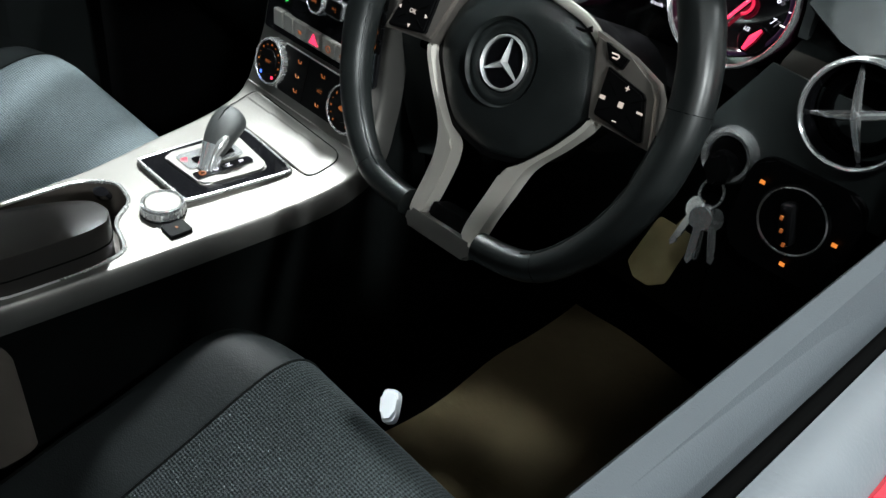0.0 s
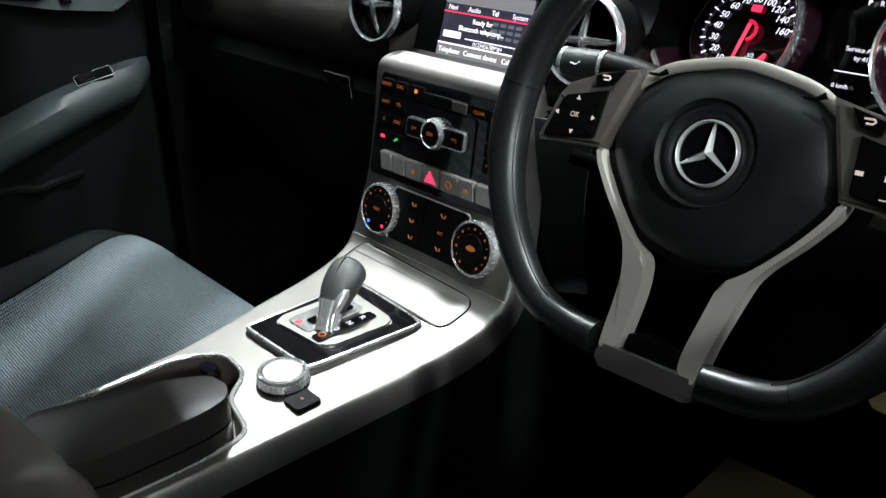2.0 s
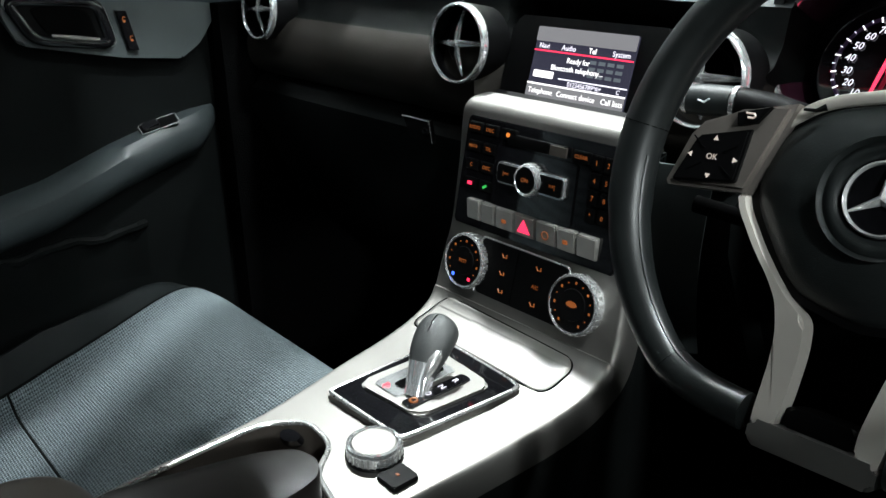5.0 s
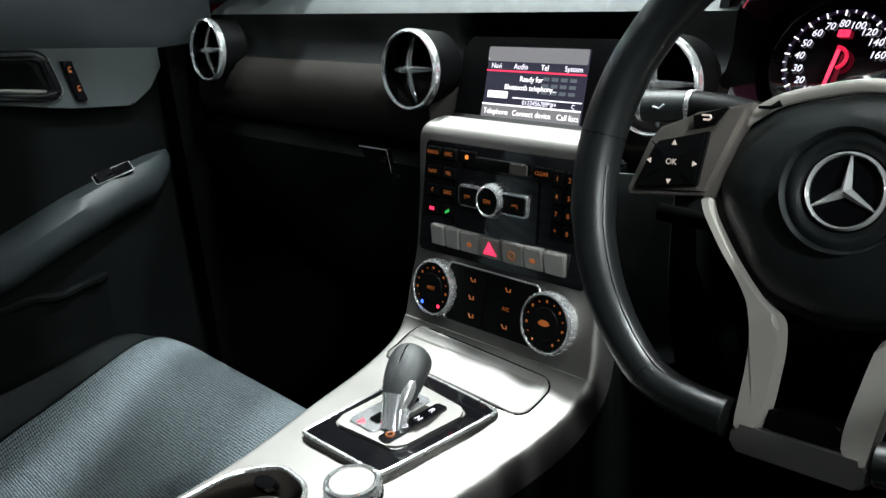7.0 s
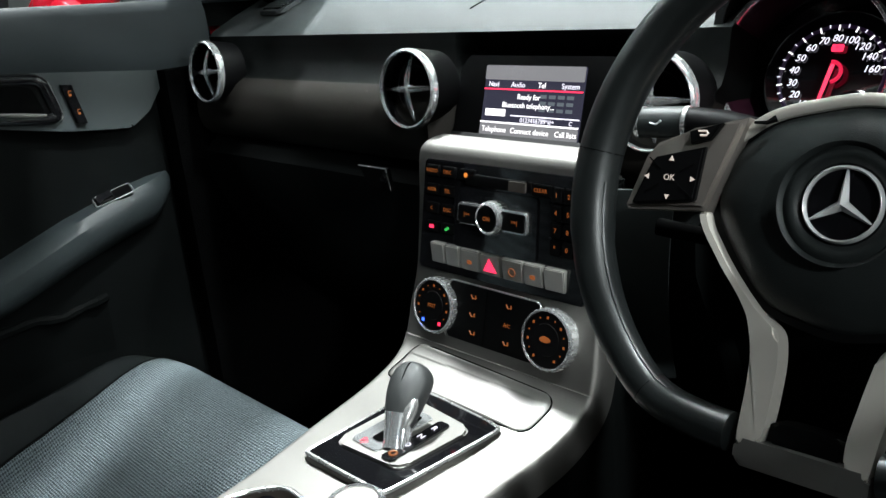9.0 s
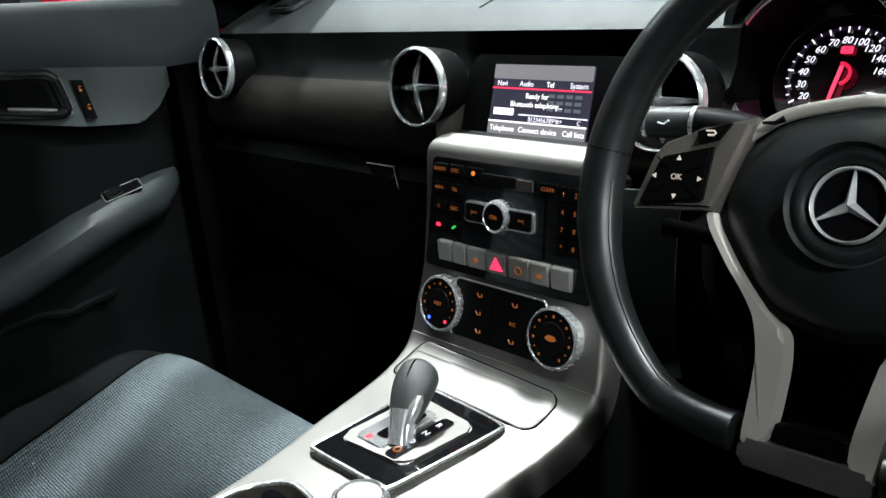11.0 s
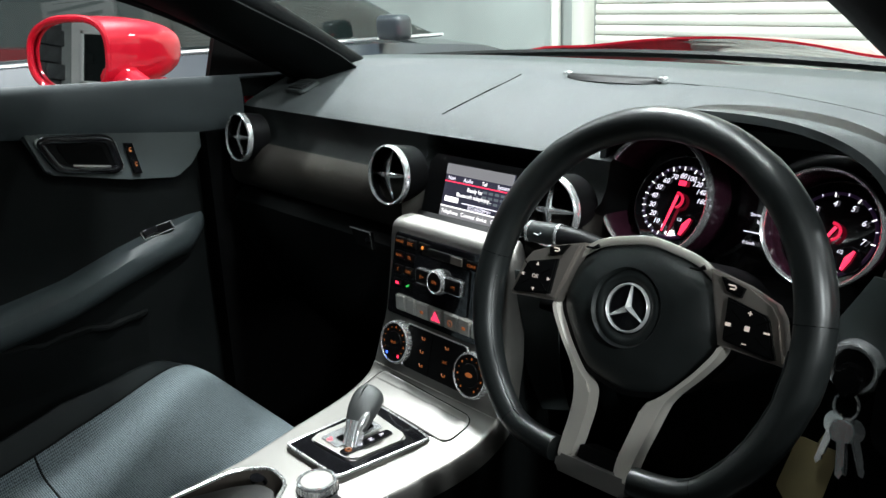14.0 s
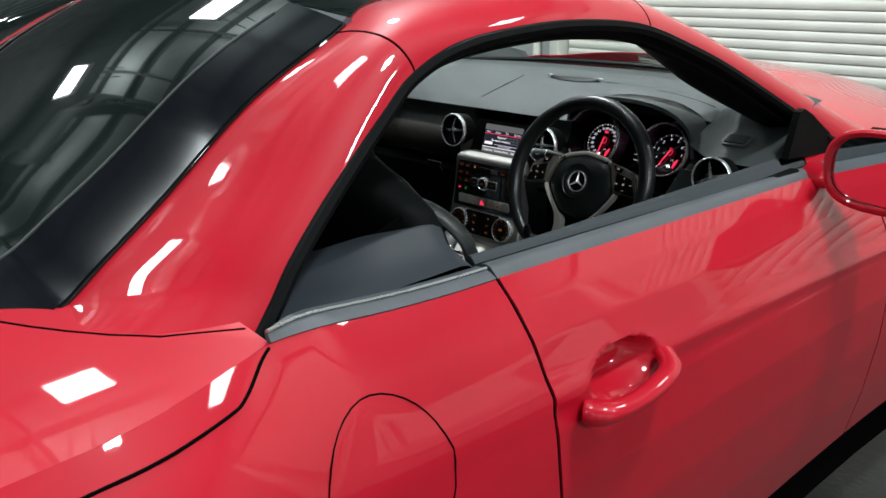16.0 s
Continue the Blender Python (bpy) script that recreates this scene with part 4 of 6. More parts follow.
for words, x, y, s, mt in (("Navi", -0.05, 0.0165, 0.0075, "white"), ("Audio", -0.0175, 0.0165, 0.0075, "white"), ("Tel", 0.013, 0.0165, 0.0075, "whitehot"), ("System", 0.048, 0.0165, 0.0075, "white"),
                           ("Ready for", -0.002, 0.0045, 0.0075, "whitehot"), ("Bluetooth telephony...", -0.002, -0.004, 0.0075, "whitehot"), ("0123456789*#+", 0.012, -0.0185, 0.0066, "white"), ("C", 0.0535, -0.0185, 0.006, "white"),
                           ("Telephone", -0.043, -0.0295, 0.0078, "whitehot"), ("Connect device", 0.004, -0.0295, 0.0078, "whitehot"), ("Call lists", 0.049, -0.0295, 0.0078, "whitehot")):
    text(words, s, SCR @ pose(x, y, -0.003), M[mt], display)

# ---------------------------------------------------------------- instruments
cluster = thing("instrument_cluster", (HC, 0.64, 0.85), "lit twin round instruments in chrome tubes", "instrument cluster")
CL = pose(HC, 0.64, 0.905, 90 - 14, 0, 0)
part("cluster_face", plate(round_rect(0.34, 0.165, 0.05), 0.006, CL @ pose(0, 0.0, -0.012), 0.003), M["gloss"], cluster)
part("cluster_shelf", sheet(lambda u, v: Vector((HC - 0.165 + 0.33 * u, 0.57 + 0.09 * v, 0.835 + 0.012 * math.cos((u - 0.5) * 6) + 0.005 * v)), 20, 4, 0.004), M["plastic"], cluster)


DIAL = pose(HC, 0.619, 0.904, 90 - 27, 0, 0)


def gauge(x, y, marks, a0, da, needle, small, ring, big=1.0):
    m = DIAL @ pose(x, y, 0.004)
    mr = CL @ pose(x, y, 0.004) @ pose(ring, 0, 0) @ Matrix.Diagonal((big, big, 1, 1))
    g = part("gauge", lathe([(0.0, 0.0), (0.053, 0.0), (0.0545, 0.001)], m, 48), M["gloss"], cluster)
    part("gauge_ring", lathe([(0.0596, 0.05), (0.0605, 0.053), (0.0625, 0.0545), (0.064, 0.0515), (0.0625, 0.04)], mr, 56), M["chrome"], g, "satin chrome ring")
    part("gauge_tube", lathe([(0.056, -0.002), (0.058, 0.03), (0.0598, 0.0505), (0.0625, 0.045), (0.061, 0.0)], mr, 48), M["tube"], g)
    part("dial_rim", lathe([(0.0395, 0.002), (0.041, 0.003), (0.043, 0.0015)], m, 48), M["violet"], g)
    for i, w in enumerate(marks):
        a = radians(a0 - da * i)
        if w:
            text(w, 0.0082, m @ pose(0.0305 * math.cos(a), 0.0305 * math.sin(a), 0.003), M["white"], g, shear=0.2)
        part("tick", box((0, 0, 0), (0.0045, 0.0011, 0.0006), rot=m @ pose(0.0405 * math.cos(a), 0.0395 * math.sin(a), 0.0035, 0, 0, math.degrees(a))), M["whitehot"], g, smooth=False)
        if i < len(marks) - 1:
            b = radians(a0 - da * (i + 0.5))
            part("tick", box((0, 0, 0), (0.0025, 0.0007, 0.0006), rot=m @ pose(0.0415 * math.cos(b), 0.041 * math.sin(b), 0.0035, 0, 0, math.degrees(b))), M["white"], g, smooth=False)
    na = radians(needle)
    part("needle", tube([m @ Vector((r * math.cos(na), r * math.sin(na), 0.006)) for r in (-0.008, 0.012, 0.036)], [0.0018, 0.0017, 0.001], seg=6), M["redlight"], g, "glowing red needle")
    part("needle_arc", tube([m @ Vector((0.0085 * math.cos(radians(t)), 0.0085 * math.sin(radians(t)) + 0.002, 0.005)) for t in range(-75, 100, 12)], 0.0016, seg=6), M["reddim"], g)
    sm = m @ pose(small[0], small[1], 0.002)
    s = part("small_dial", lathe([(0.0, 0.001), (0.0125, 0.001), (0.0135, 0.0)], sm, 28), M["gloss"], g)
    part("small_needle", tube([sm @ Vector(p) for p in ((-0.003, -0.011, 0.003), (0.0, 0.0, 0.003), (0.0045, 0.009, 0.003))], [0.0016, 0.0036, 0.0014], seg=6), M["redlight"], s)
    text("1/2", 0.005, sm @ pose(-0.009, 0.006, 0.002), M["white"], s)
    return g, m


g1, m1 = gauge(-0.096, 0.013, ["0", "10", "20", "30", "40", "50", "60", "70", "80", "100", "120", "140", "160"], 255, 20.4, 261, (0.02, -0.025), -0.012, 1.1)
part("warning_lamp", plate(round_rect(0.0095, 0.006, 0.001), 0.0006, m1 @ pose(0.001, 0.0225, 0.003)), M["redlight"], g1, "lit red parking brake lamp")
text("P", 0.0045, m1 @ pose(0.001, 0.0225, 0.004), M["reddim"], g1)
gauge(0.08, 0.01, ["0", "1", "2", "3", "4", "5", "6", "7"], 240, 35, 243, (0.022, -0.022), 0.0, 0.92)
for words, x, y, s, mt in (("P", -0.009, 0.047, 0.0066, "whitehot"), ("R N D", 0.007, 0.047, 0.006, "white"), ("Service A5 overdue", 0.004, 0.009, 0.0054, "white"), ("by 419 days", 0.004, 0.002, 0.0054, "white"), ("0 km/h", -0.014, -0.022, 0.005, "white"), ("04:53", 0.018, -0.022, 0.005, "white")):
    text(words, s, CL @ pose(x, y, 0.001), M[mt], cluster)
part("display_rule", box((0, 0, 0), (0.05, 0.0009, 0.0005), rot=CL @ pose(0.003, -0.01, 0.001)), M["white"], cluster, smooth=False)
part("service_symbol", tube([CL @ Vector(p) for p in ((0.004, 0.0205, 0.001), (0.012, 0.024, 0.001))], 0.0016, seg=6), M["white"], cluster)
part("symbol_jaw", lathe([(0.0014, 0), (0.0036, 0.0003), (0.0036, 0.0)], CL @ pose(0.0135, 0.025, 0.001), 12), M["white"], cluster)

# ignition, light switch, column and stalks
ign = thing("ignition_lock", (0.487, 0.57, 0.79), "chrome-ringed ignition lock in the dashboard", "ignition lock")
IM = pose(0.486, 0.552, 0.8155, 84, 0, 0)
part("bezel", lathe([(0.018, 0.0), (0.019, 0.006), (0.0225, 0.008), (0.025, 0.004), (0.026, -0.006)], IM, 36), M["chrome"], ign)
part("barrel", lathe([(0.0, 0.003), (0.016, 0.003), (0.018, 0.0)], IM, 24), M["plastic"], ign)
lsw = thing("light_switch", (0.58, 0.53, 0.79), "round black headlight switch with orange marks", "switch")
LM = pose(0.564, 0.53, 0.8, 84, 0, 0)
part("dial_plate", lathe([(0.0, 0.001), (0.028, 0.001), (0.03, 0.003), (0.031, 0.0), (0.031, -0.01)], LM, 36), M["plastic"], lsw)
part("dial_ring", lathe([(0.0275, 0.002), (0.0285, 0.004), (0.0295, 0.002)], LM, 36), M["satin"], lsw)
part("dial_knob", box((0, 0, 0), (0.012, 0.036, 0.016), 0.004, rot=LM @ pose(0, 0, 0.009, 0, 0, 18)), M["plastic"], lsw)
for x, y in ((-0.004, 0.006), (0.0, -0.004), (0.006, -0.014)):
    part("orange_mark", box((0, 0, 0), (0.0026, 0.0035, 0.0006), rot=LM @ pose(x, y, 0.0175)), M["orange"], lsw, smooth=False)
for x, y in ((-0.034, 0.02), (0.038, 0.0), (0.008, -0.036)):
    part("panel_mark", box((0, 0, 0), (0.0045, 0.0032, 0.0006), rot=LM @ pose(x, y, 0.004)), M["amber"], lsw, smooth=False)
part("switch_panel", plate(round_rect(0.1, 0.09, 0.02), 0.008, LM @ pose(0, -0.004, -0.008), 0.003), M["plastic"], lsw)

keys = thing("key_bunch", (0.486, 0.53, 0.74), "bunch of metal keys with a card tag hung from the ignition", "keys")
part("key_head", plate(round_rect(0.024, 0.03, 0.01), 0.012, pose(0.486, 0.548, 0.806, 84, 8, 0), 0.004), M["plastic"], keys, "black plastic key head")
part("key_ring", tube([Vector((0.487 + 0.011 * math.cos(k * math.tau / 20), 0.541 + 0.004 * math.sin(k * math.tau / 20), 0.781 + 0.0125 * math.sin(k * math.tau / 20))) for k in range(20)], 0.0015, closed=True, seg=6), M["chrome"], keys)
for k, (dx, dy, a, turn) in enumerate(((-0.007, 0.0, 10, -20), (0.002, -0.006, -4, 15), (0.008, 0.003, -12, 50), (-0.002, 0.006, 4, 80))):
    km = pose(0.487 + dx, 0.538 + dy, 0.762 - 0.002 * k, 80, a, turn)
    ky = part("key", plate(round_rect(0.02, 0.022, 0.008), 0.003, km, 0.001), M["chrome"], keys)
    part("key_blade", plate([(-0.0035, 0.0), (0.0035, 0.0), (0.0035, -0.022), (0.0018, -0.026), (0.003, -0.03), (0.0, -0.036), (-0.0035, -0.033)], 0.0024, km @ pose(0, -0.009, 0.0003)), M["chrome"], ky)
part("card_tag", plate(smooth_outline([(-0.019, 0.032), (0.019, 0.032), (0.021, -0.024), (0.008, -0.036), (-0.008, -0.036), (-0.021, -0.024)], 3, 0.12), 0.0012, pose(0.461, 0.534, 0.703, 80, 14, 18)), M["tag"], keys, "tan card tag")
part("tag_string", tube([(0.484, 0.54, 0.772), (0.474, 0.538, 0.752), (0.466, 0.536, 0.733)], 0.0008, seg=5), M["tag"], keys)


# ---------------------------------------------------------------- centre console
cons = thing("centre_console", (0.03, 0.25, 0.24), "matt silver centre console running from dashboard to armrest", "console")
PATH_C = [(0.52, 0.8655), (0.508, 0.8635), (0.496, 0.857), (0.491, 0.842), (0.486, 0.8), (0.479, 0.75), (0.474, 0.725), (0.464, 0.695), (0.456, 0.674), (0.445, 0.658), (0.428, 0.649), (0.4, 0.642), (0.36, 0.638), (0.3, 0.637), (0.2, 0.635), (0.1, 0.634), (0.02, 0.634)]
XL = [-0.108, -0.114, -0.117, -0.118, -0.118, -0.12, -0.121, -0.123, -0.122, -0.118, -0.112, -0.105, -0.096, -0.082, -0.058, -0.05, -0.04]
XR = [0.108, 0.114, 0.117, 0.118, 0.118, 0.121, 0.124, 0.128, 0.131, 0.133, 0.134, 0.135, 0.134, 0.132, 0.127, 0.122, 0.118]
path_s = spline([(0, *p) for p in PATH_C], 96)
left_s, right_s = spline([(x, 0, 0) for x in XL], 96), spline([(x, 0, 0) for x in XR], 96)


def console_surface(u, v):
    i = min(int(u * 96), 95)
    t = u * 96 - i
    p = path_s[i].lerp(path_s[i + 1], t)
    d = (path_s[i + 1] - path_s[i]).normalized()
    n = Vector((0, d.z, -d.y))
    w = 2 * v - 1
    xl, xr = left_s[i].lerp(left_s[i + 1], t).x, right_s[i].lerp(right_s[i + 1], t).x
    e = max(0, (abs(w) - 0.8) / 0.2)
    x = xl + (xr - xl) * (0.5 + 0.5 * math.copysign(min(abs(w), 0.8) / 0.8 * 0.93 + 0.07 * math.sin(e * math.pi / 2), w))
    drop = 0.026 * (1 - math.cos(e * math.pi / 2))
    q = p - n * drop + n * 0.004 * (1 - w * w) * (1 if p.y < 0.45 else 0)
    return Vector((x, q.y, q.z))


RECESS = smooth_outline([(-0.03, 0.03), (-0.036, 0.1), (-0.04, 0.19), (-0.012, 0.221), (0.03, 0.216), (0.055, 0.185), (0.1, 0.176), (0.108, 0.155), (0.106, 0.03)], 5)


def inside(x, y, poly):
    hit = False
    for (x0, y0), (x1, y1) in zip(poly, poly[1:] + poly[:1]):
        if (y0 > y) != (y1 > y) and x < (x1 - x0) * (y - y0) / (y1 - y0) + x0:
            hit = not hit
    return hit


def cut_recess(bm):
    gone = [f for f in bm.faces if f.calc_center_median().y < 0.23 and inside(f.calc_center_median().x, f.calc_center_median().y, RECESS)]
    bmesh.ops.delete(bm, geom=gone, context="FACES")
    return bm


part("console_cover", cut_recess(sheet(console_surface, 300, 90)), M["silver"], cons, "matt silver cover with rounded edges")
part("recess_rim", tube([(x, y, 0.6358 + 0.004 * (1 - ((x - 0.035) / 0.085) ** 2)) for x, y in smooth_outline(RECESS, 2, 0.4)], 0.0023, closed=True, seg=8), M["satin"], cons)
part("storage_tray", sheet(lambda u, v: Vector((RECESS[int(u * len(RECESS)) % len(RECESS)][0], RECESS[int(u * len(RECESS)) % len(RECESS)][1], 0.636 - 0.075 * v)), len(RECESS), 3, closed_u=True), M["arm"], cons)
part("tray_floor", box((0.03, 0.12, 0.59), (0.16, 0.22, 0.01)), M["arm"], cons)
part("catch", lathe([(0.0, 0.008), (0.007, 0.007), (0.0085, 0.003), (0.0085, 0.0)], pose(-0.014, 0.205, 0.627, 25, 0, 20) @ Matrix.Diagonal((1.4, 0.8, 1, 1)), 18), M["gloss"], cons, "glossy black push catch")
for side in (1, -1):
    def flank(u, v, side=side):
        p = console_surface(u, 1.0 if side > 0 else 0.0)
        k = v
        zf = 0.23
        return Vector((p.x - side * 0.006 * (1 if k > 0.01 else 0) - side * 0.012 * k, min(p.y + 0.12 * k * max(0, (p.z - 0.64) / 0.2), 0.68), p.z + (zf - p.z) * k))
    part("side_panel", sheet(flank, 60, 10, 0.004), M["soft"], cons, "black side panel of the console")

# radio and switches on the upright face
ST = pose(0, 0.478, 0.75, 82, 0, 0)
radio = thing("car_radio", (0, 0.49, 0.73), "black car radio with orange-lit keys and chrome knob", "radio")
part("fascia", plate([(-0.094, 0.098), (-0.0975, 0.094), (-0.106, -0.012), (-0.103, -0.016), (0.103, -0.016), (0.106, -0.012), (0.0975, 0.094), (0.094, 0.098)], 0.006, ST @ pose(0, 0, -0.001), 0.0015), M["gloss"], radio, "gloss black fascia")


def key(x, y, w, h, words, mt="orange", size=0.0052, second=None):
    k = part("key", plate(round_rect(w, h, 0.0015, 3), 0.003, ST @ pose(x, y, 0.005), 0.0008), M["plastic"], radio)
    if words:
        text(words, size, ST @ pose(x, y + (0.0025 if second else 0), 0.0086), M[mt], k)
    if second:
        text(second, 0.0036, ST @ pose(x, y - 0.0045, 0.0086), M[mt], k)
    return k


for x, y, w in ((-0.083, 0.087, "RADIO"), (-0.061, 0.087, "DISC"), (-0.083, 0.068, "NAVI"), (-0.061, 0.068, "TEL"), (-0.061, 0.049, "DISC")):
    key(x, y, 0.019, 0.011, w)
key(-0.083, 0.049, 0.019, 0.011, "C")
key(-0.036, 0.087, 0.022, 0.011, None)
part("key_mark", lathe([(0.0, 0.0004), (0.0024, 0.0004), (0.0024, 0.0)], ST @ pose(-0.036, 0.087, 0.0084), 10), M["amber"], radio)
k = key(-0.083, 0.03, 0.019, 0.011, None)
part("hang_up_mark", box((0, 0, 0), (0.006, 0.0035, 0.0005), 0.0, rot=ST @ pose(-0.083, 0.03, 0.0086)), M["redlight"], radio, smooth=False)
k = key(-0.061, 0.03, 0.019, 0.011, None)
part("call_mark", box((0, 0, 0), (0.006, 0.0025, 0.0005), 0.0, rot=ST @ pose(-0.061, 0.03, 0.0086, 0, 0, 30)), M["green"], radio, smooth=False)
key(0.0565, 0.0825, 0.022, 0.011, "CLEAR")
for r, row in enumerate((("1", "2", "3"), ("4", "5", "6"), ("7", "8", "9"), ("*", "0", "#"))):
    for c, w in enumerate(row):
        key(0.0745 + 0.0135 * c, 0.0805 - 0.0158 * r, 0.0125, 0.0138, w, size=0.0062)
part("disc_slot", box((0, 0, 0), (0.075, 0.011, 0.004), 0.001, rot=ST @ pose(0.0, 0.083, 0.006)), M["plastic"], radio)
part("slot_reflector", box((0, 0, 0), (0.02, 0.009, 0.002), rot=ST @ pose(0.03, 0.083, 0.009)), M["arm"], radio)
part("centre_plate", plate(round_rect(0.105, 0.06, 0.003), 0.002, ST @ pose(0.0, 0.045, 0.005), 0.0006), M["gloss"], radio)
for sx, w in ((-1, "MIC"), (1, "DIM")):
    wing = part("knob_wing", plate(round_rect(0.033, 0.021, 0.003), 0.006, ST @ pose(sx * 0.027, 0.05, 0.005), 0.0015), M["chrome"], radio)
    part("wing_face", plate(round_rect(0.029, 0.017, 0.002), 0.002, ST @ pose(sx * 0.027, 0.05, 0.0102), 0.0005), M["plastic"], wing)
    text("|<<" if sx < 0 else ">>|", 0.0055, ST @ pose(sx * 0.03, 0.05, 0.0125), M["orange"], wing)
kn = part("volume_knob", lathe([(0.0158, 0.002), (0.016, 0.0095), (0.015, 0.0135), (0.0132, 0.0148), (0.0124, 0.0138)], ST @ pose(0, 0.05, 0.003), 40), M["chrome"], radio, "chrome volume knob")
part("knob_face", lathe([(0.0, 0.0142), (0.0119, 0.0142), (0.0126, 0.013)], ST @ pose(0, 0.05, 0.003), 28), M["plastic"], kn)
text("ON", 0.0058, ST @ pose(0, 0.05, 0.0177), M["orange"], kn)
for k in range(24):
    a = k * math.tau / 24
    part("knob_rib", box((0, 0, 0), (0.0014, 0.002, 0.006), rot=ST @ pose(0.0158 * math.cos(a), 0.05 + 0.0158 * math.sin(a), 0.009, 0, 0, math.degrees(a))), M["satin"], kn, smooth=False)
for i in range(7):
    x = -0.0705 + i * 0.0237
    w = 0.0195 if i in (0, 1) else 0.023
    x = (-0.0735, -0.0525, -0.0285, -0.0015, 0.0265, 0.0515, 0.076)[i]
    w = (0.0198, 0.0198, 0.026, 0.0265, 0.0265, 0.0225, 0.0235)[i]
    b = part("rocker_switch", plate(round_rect(w * 0.965, 0.021, 0.0012, 2), 0.0065, ST @ pose(x, 0.0045, 0.003, 9, 0, 0), 0.001), M["rocker"], radio, "satin silver rocker switch")
    if i == 3:
        part("hazard_mark", plate([(-0.0085, -0.0055), (0.0085, -0.0055), (0.0, 0.008)], 0.0006, ST @ pose(x, 0.0045, 0.003, 9, 0, 0) @ pose(0, -0.001, 0.0066)), M["redlight"], b, "lit red hazard triangle", smooth=False)
    elif i in (2, 5):
        part("switch_mark", box((0, 0, 0), (0.006, 0.004, 0.0005), 0.0, rot=ST @ pose(x, 0.0045, 0.003, 9, 0, 0) @ pose(0, -0.0015, 0.0067)), M["orange"], b, smooth=False)
    elif i == 4:
        part("switch_mark", tube([ST @ pose(x, 0.0045, 0.003, 9, 0, 0) @ pose(0, -0.0015, 0.0067) @ Vector((0.004 * math.cos(q * math.tau / 12), 0.004 * math.sin(q * math.tau / 12), 0)) for q in range(12)], 0.0006, closed=True, seg=5), M["orange"], b)

climate = thing("climate_control", (0, 0.46, 0.66), "climate panel with two chrome-rimmed dials and orange marks", "climate control")
CM = pose(0, 0.466, 0.699, 76, 0, 0)
part("panel", plate(round_rect(0.115, 0.058, 0.004), 0.006, CM @ pose(0, 0.001, -0.002), 0.001), M["plastic"], climate)
part("panel_rim", tube([CM @ Vector((x, y, 0.003)) for x, y in round_rect(0.118, 0.061, 0.005)], 0.0012, closed=True, seg=6), M["satin"], climate)
for side in (-1, 1):
    dm = CM @ pose(side * 0.074, 0.0, 0.0)
    dial = part("dial", lathe([(0.0292, -0.006), (0.0294, 0.004), (0.029, 0.0092), (0.028, 0.0116), (0.0265, 0.012), (0.026, 0.0105)], dm, 56), M["chrome"], climate, "chrome-rimmed dial")
    for k in range(26):
        a = k * math.tau / 26
        part("rib", box((0, 0, 0), (0.0012, 0.003, 0.009), 0.0, rot=dm @ pose(0.0289 * math.cos(a), 0.0289 * math.sin(a), 0.0045, 0, 0, math.degrees(a))), M["satin"], dial, smooth=False)
    part("dial_face", lathe([(0.0, 0.0112), (0.0148, 0.0112), (0.0152, 0.0102), (0.0256, 0.0102), (0.0262, 0.0092)], dm, 44), M["plastic"], dial)
    for k in range(13):
        a = radians(235 - k * 24.2)
        mt = M["orange"]
        s = (0.002, 0.0024) if k % 2 == 0 else (0.0012, 0.0012)
        if side < 0 and k == 0:
            mt, s = M["blue"], (0.0034, 0.0034)
        if side < 0 and k == 12:
            mt, s = M["redlight"], (0.0034, 0.0034)
        part("dial_mark", box((0, 0, 0), (*s, 0.0005), 0.0, rot=dm @ pose(0.0208 * math.cos(a), 0.0208 * math.sin(a), 0.0106)), mt, dial, smooth=False)
    if side < 0:
        text("REST", 0.0052, dm @ pose(0, 0, 0.0117), M["orange"], dial)
    else:
        part("fan_mark", plate(smooth_outline([(-0.007, 0), (-0.003, 0.0035), (0.004, 0.003), (0.007, 0), (0.002, -0.0025), (-0.004, -0.002)], 3), 0.0004, dm @ pose(0, 0, 0.0114)), M["orange"], dial, smooth=False)
for x, y in ((-0.024, 0.018), (-0.024, 0.0), (-0.022, -0.018), (0.022, 0.018), (0.022, -0.018)):
    part("symbol", tube([CM @ Vector((x + dx, y + dy, 0.0045)) for dx, dy in ((-0.003, 0.0025), (-0.0005, -0.001), (0.0035, -0.0005), (0.003, 0.0025))], 0.0007, seg=5), M["orange"], climate)
text("A/C", 0.0055, CM @ pose(0.022, 0.0, 0.0045), M["orange"], climate)
part("panel_split", box((0, 0, 0), (0.0008, 0.054, 0.0006), rot=CM @ pose(-0.006, 0.001, 0.0045)), M["gap"], climate, smooth=False)

# ashtray lid: thin raised silver flap on the slope below the dials
ash = thing("ashtray_lid", (0.005, 0.42, 0.64), "matt silver flip lid of the console tray", "lid")


def on_console(x, y, lift=0.0):
    """The point of the console's surface over (x, y)."""
    lo, hi = 0.0, 1.0
    for _ in range(24):
        m = (lo + hi) / 2
        lo, hi = (m, hi) if console_surface(m, 0.5).y > y else (lo, m)
    u = lo
    lo, hi = 0.0, 1.0
    for _ in range(24):
        m = (lo + hi) / 2
        lo, hi = (m, hi) if console_surface(u, m).x < x else (lo, m)
    return console_surface(u, lo) + Vector((0, -0.4 * lift if y > 0.43 else 0.0, lift))


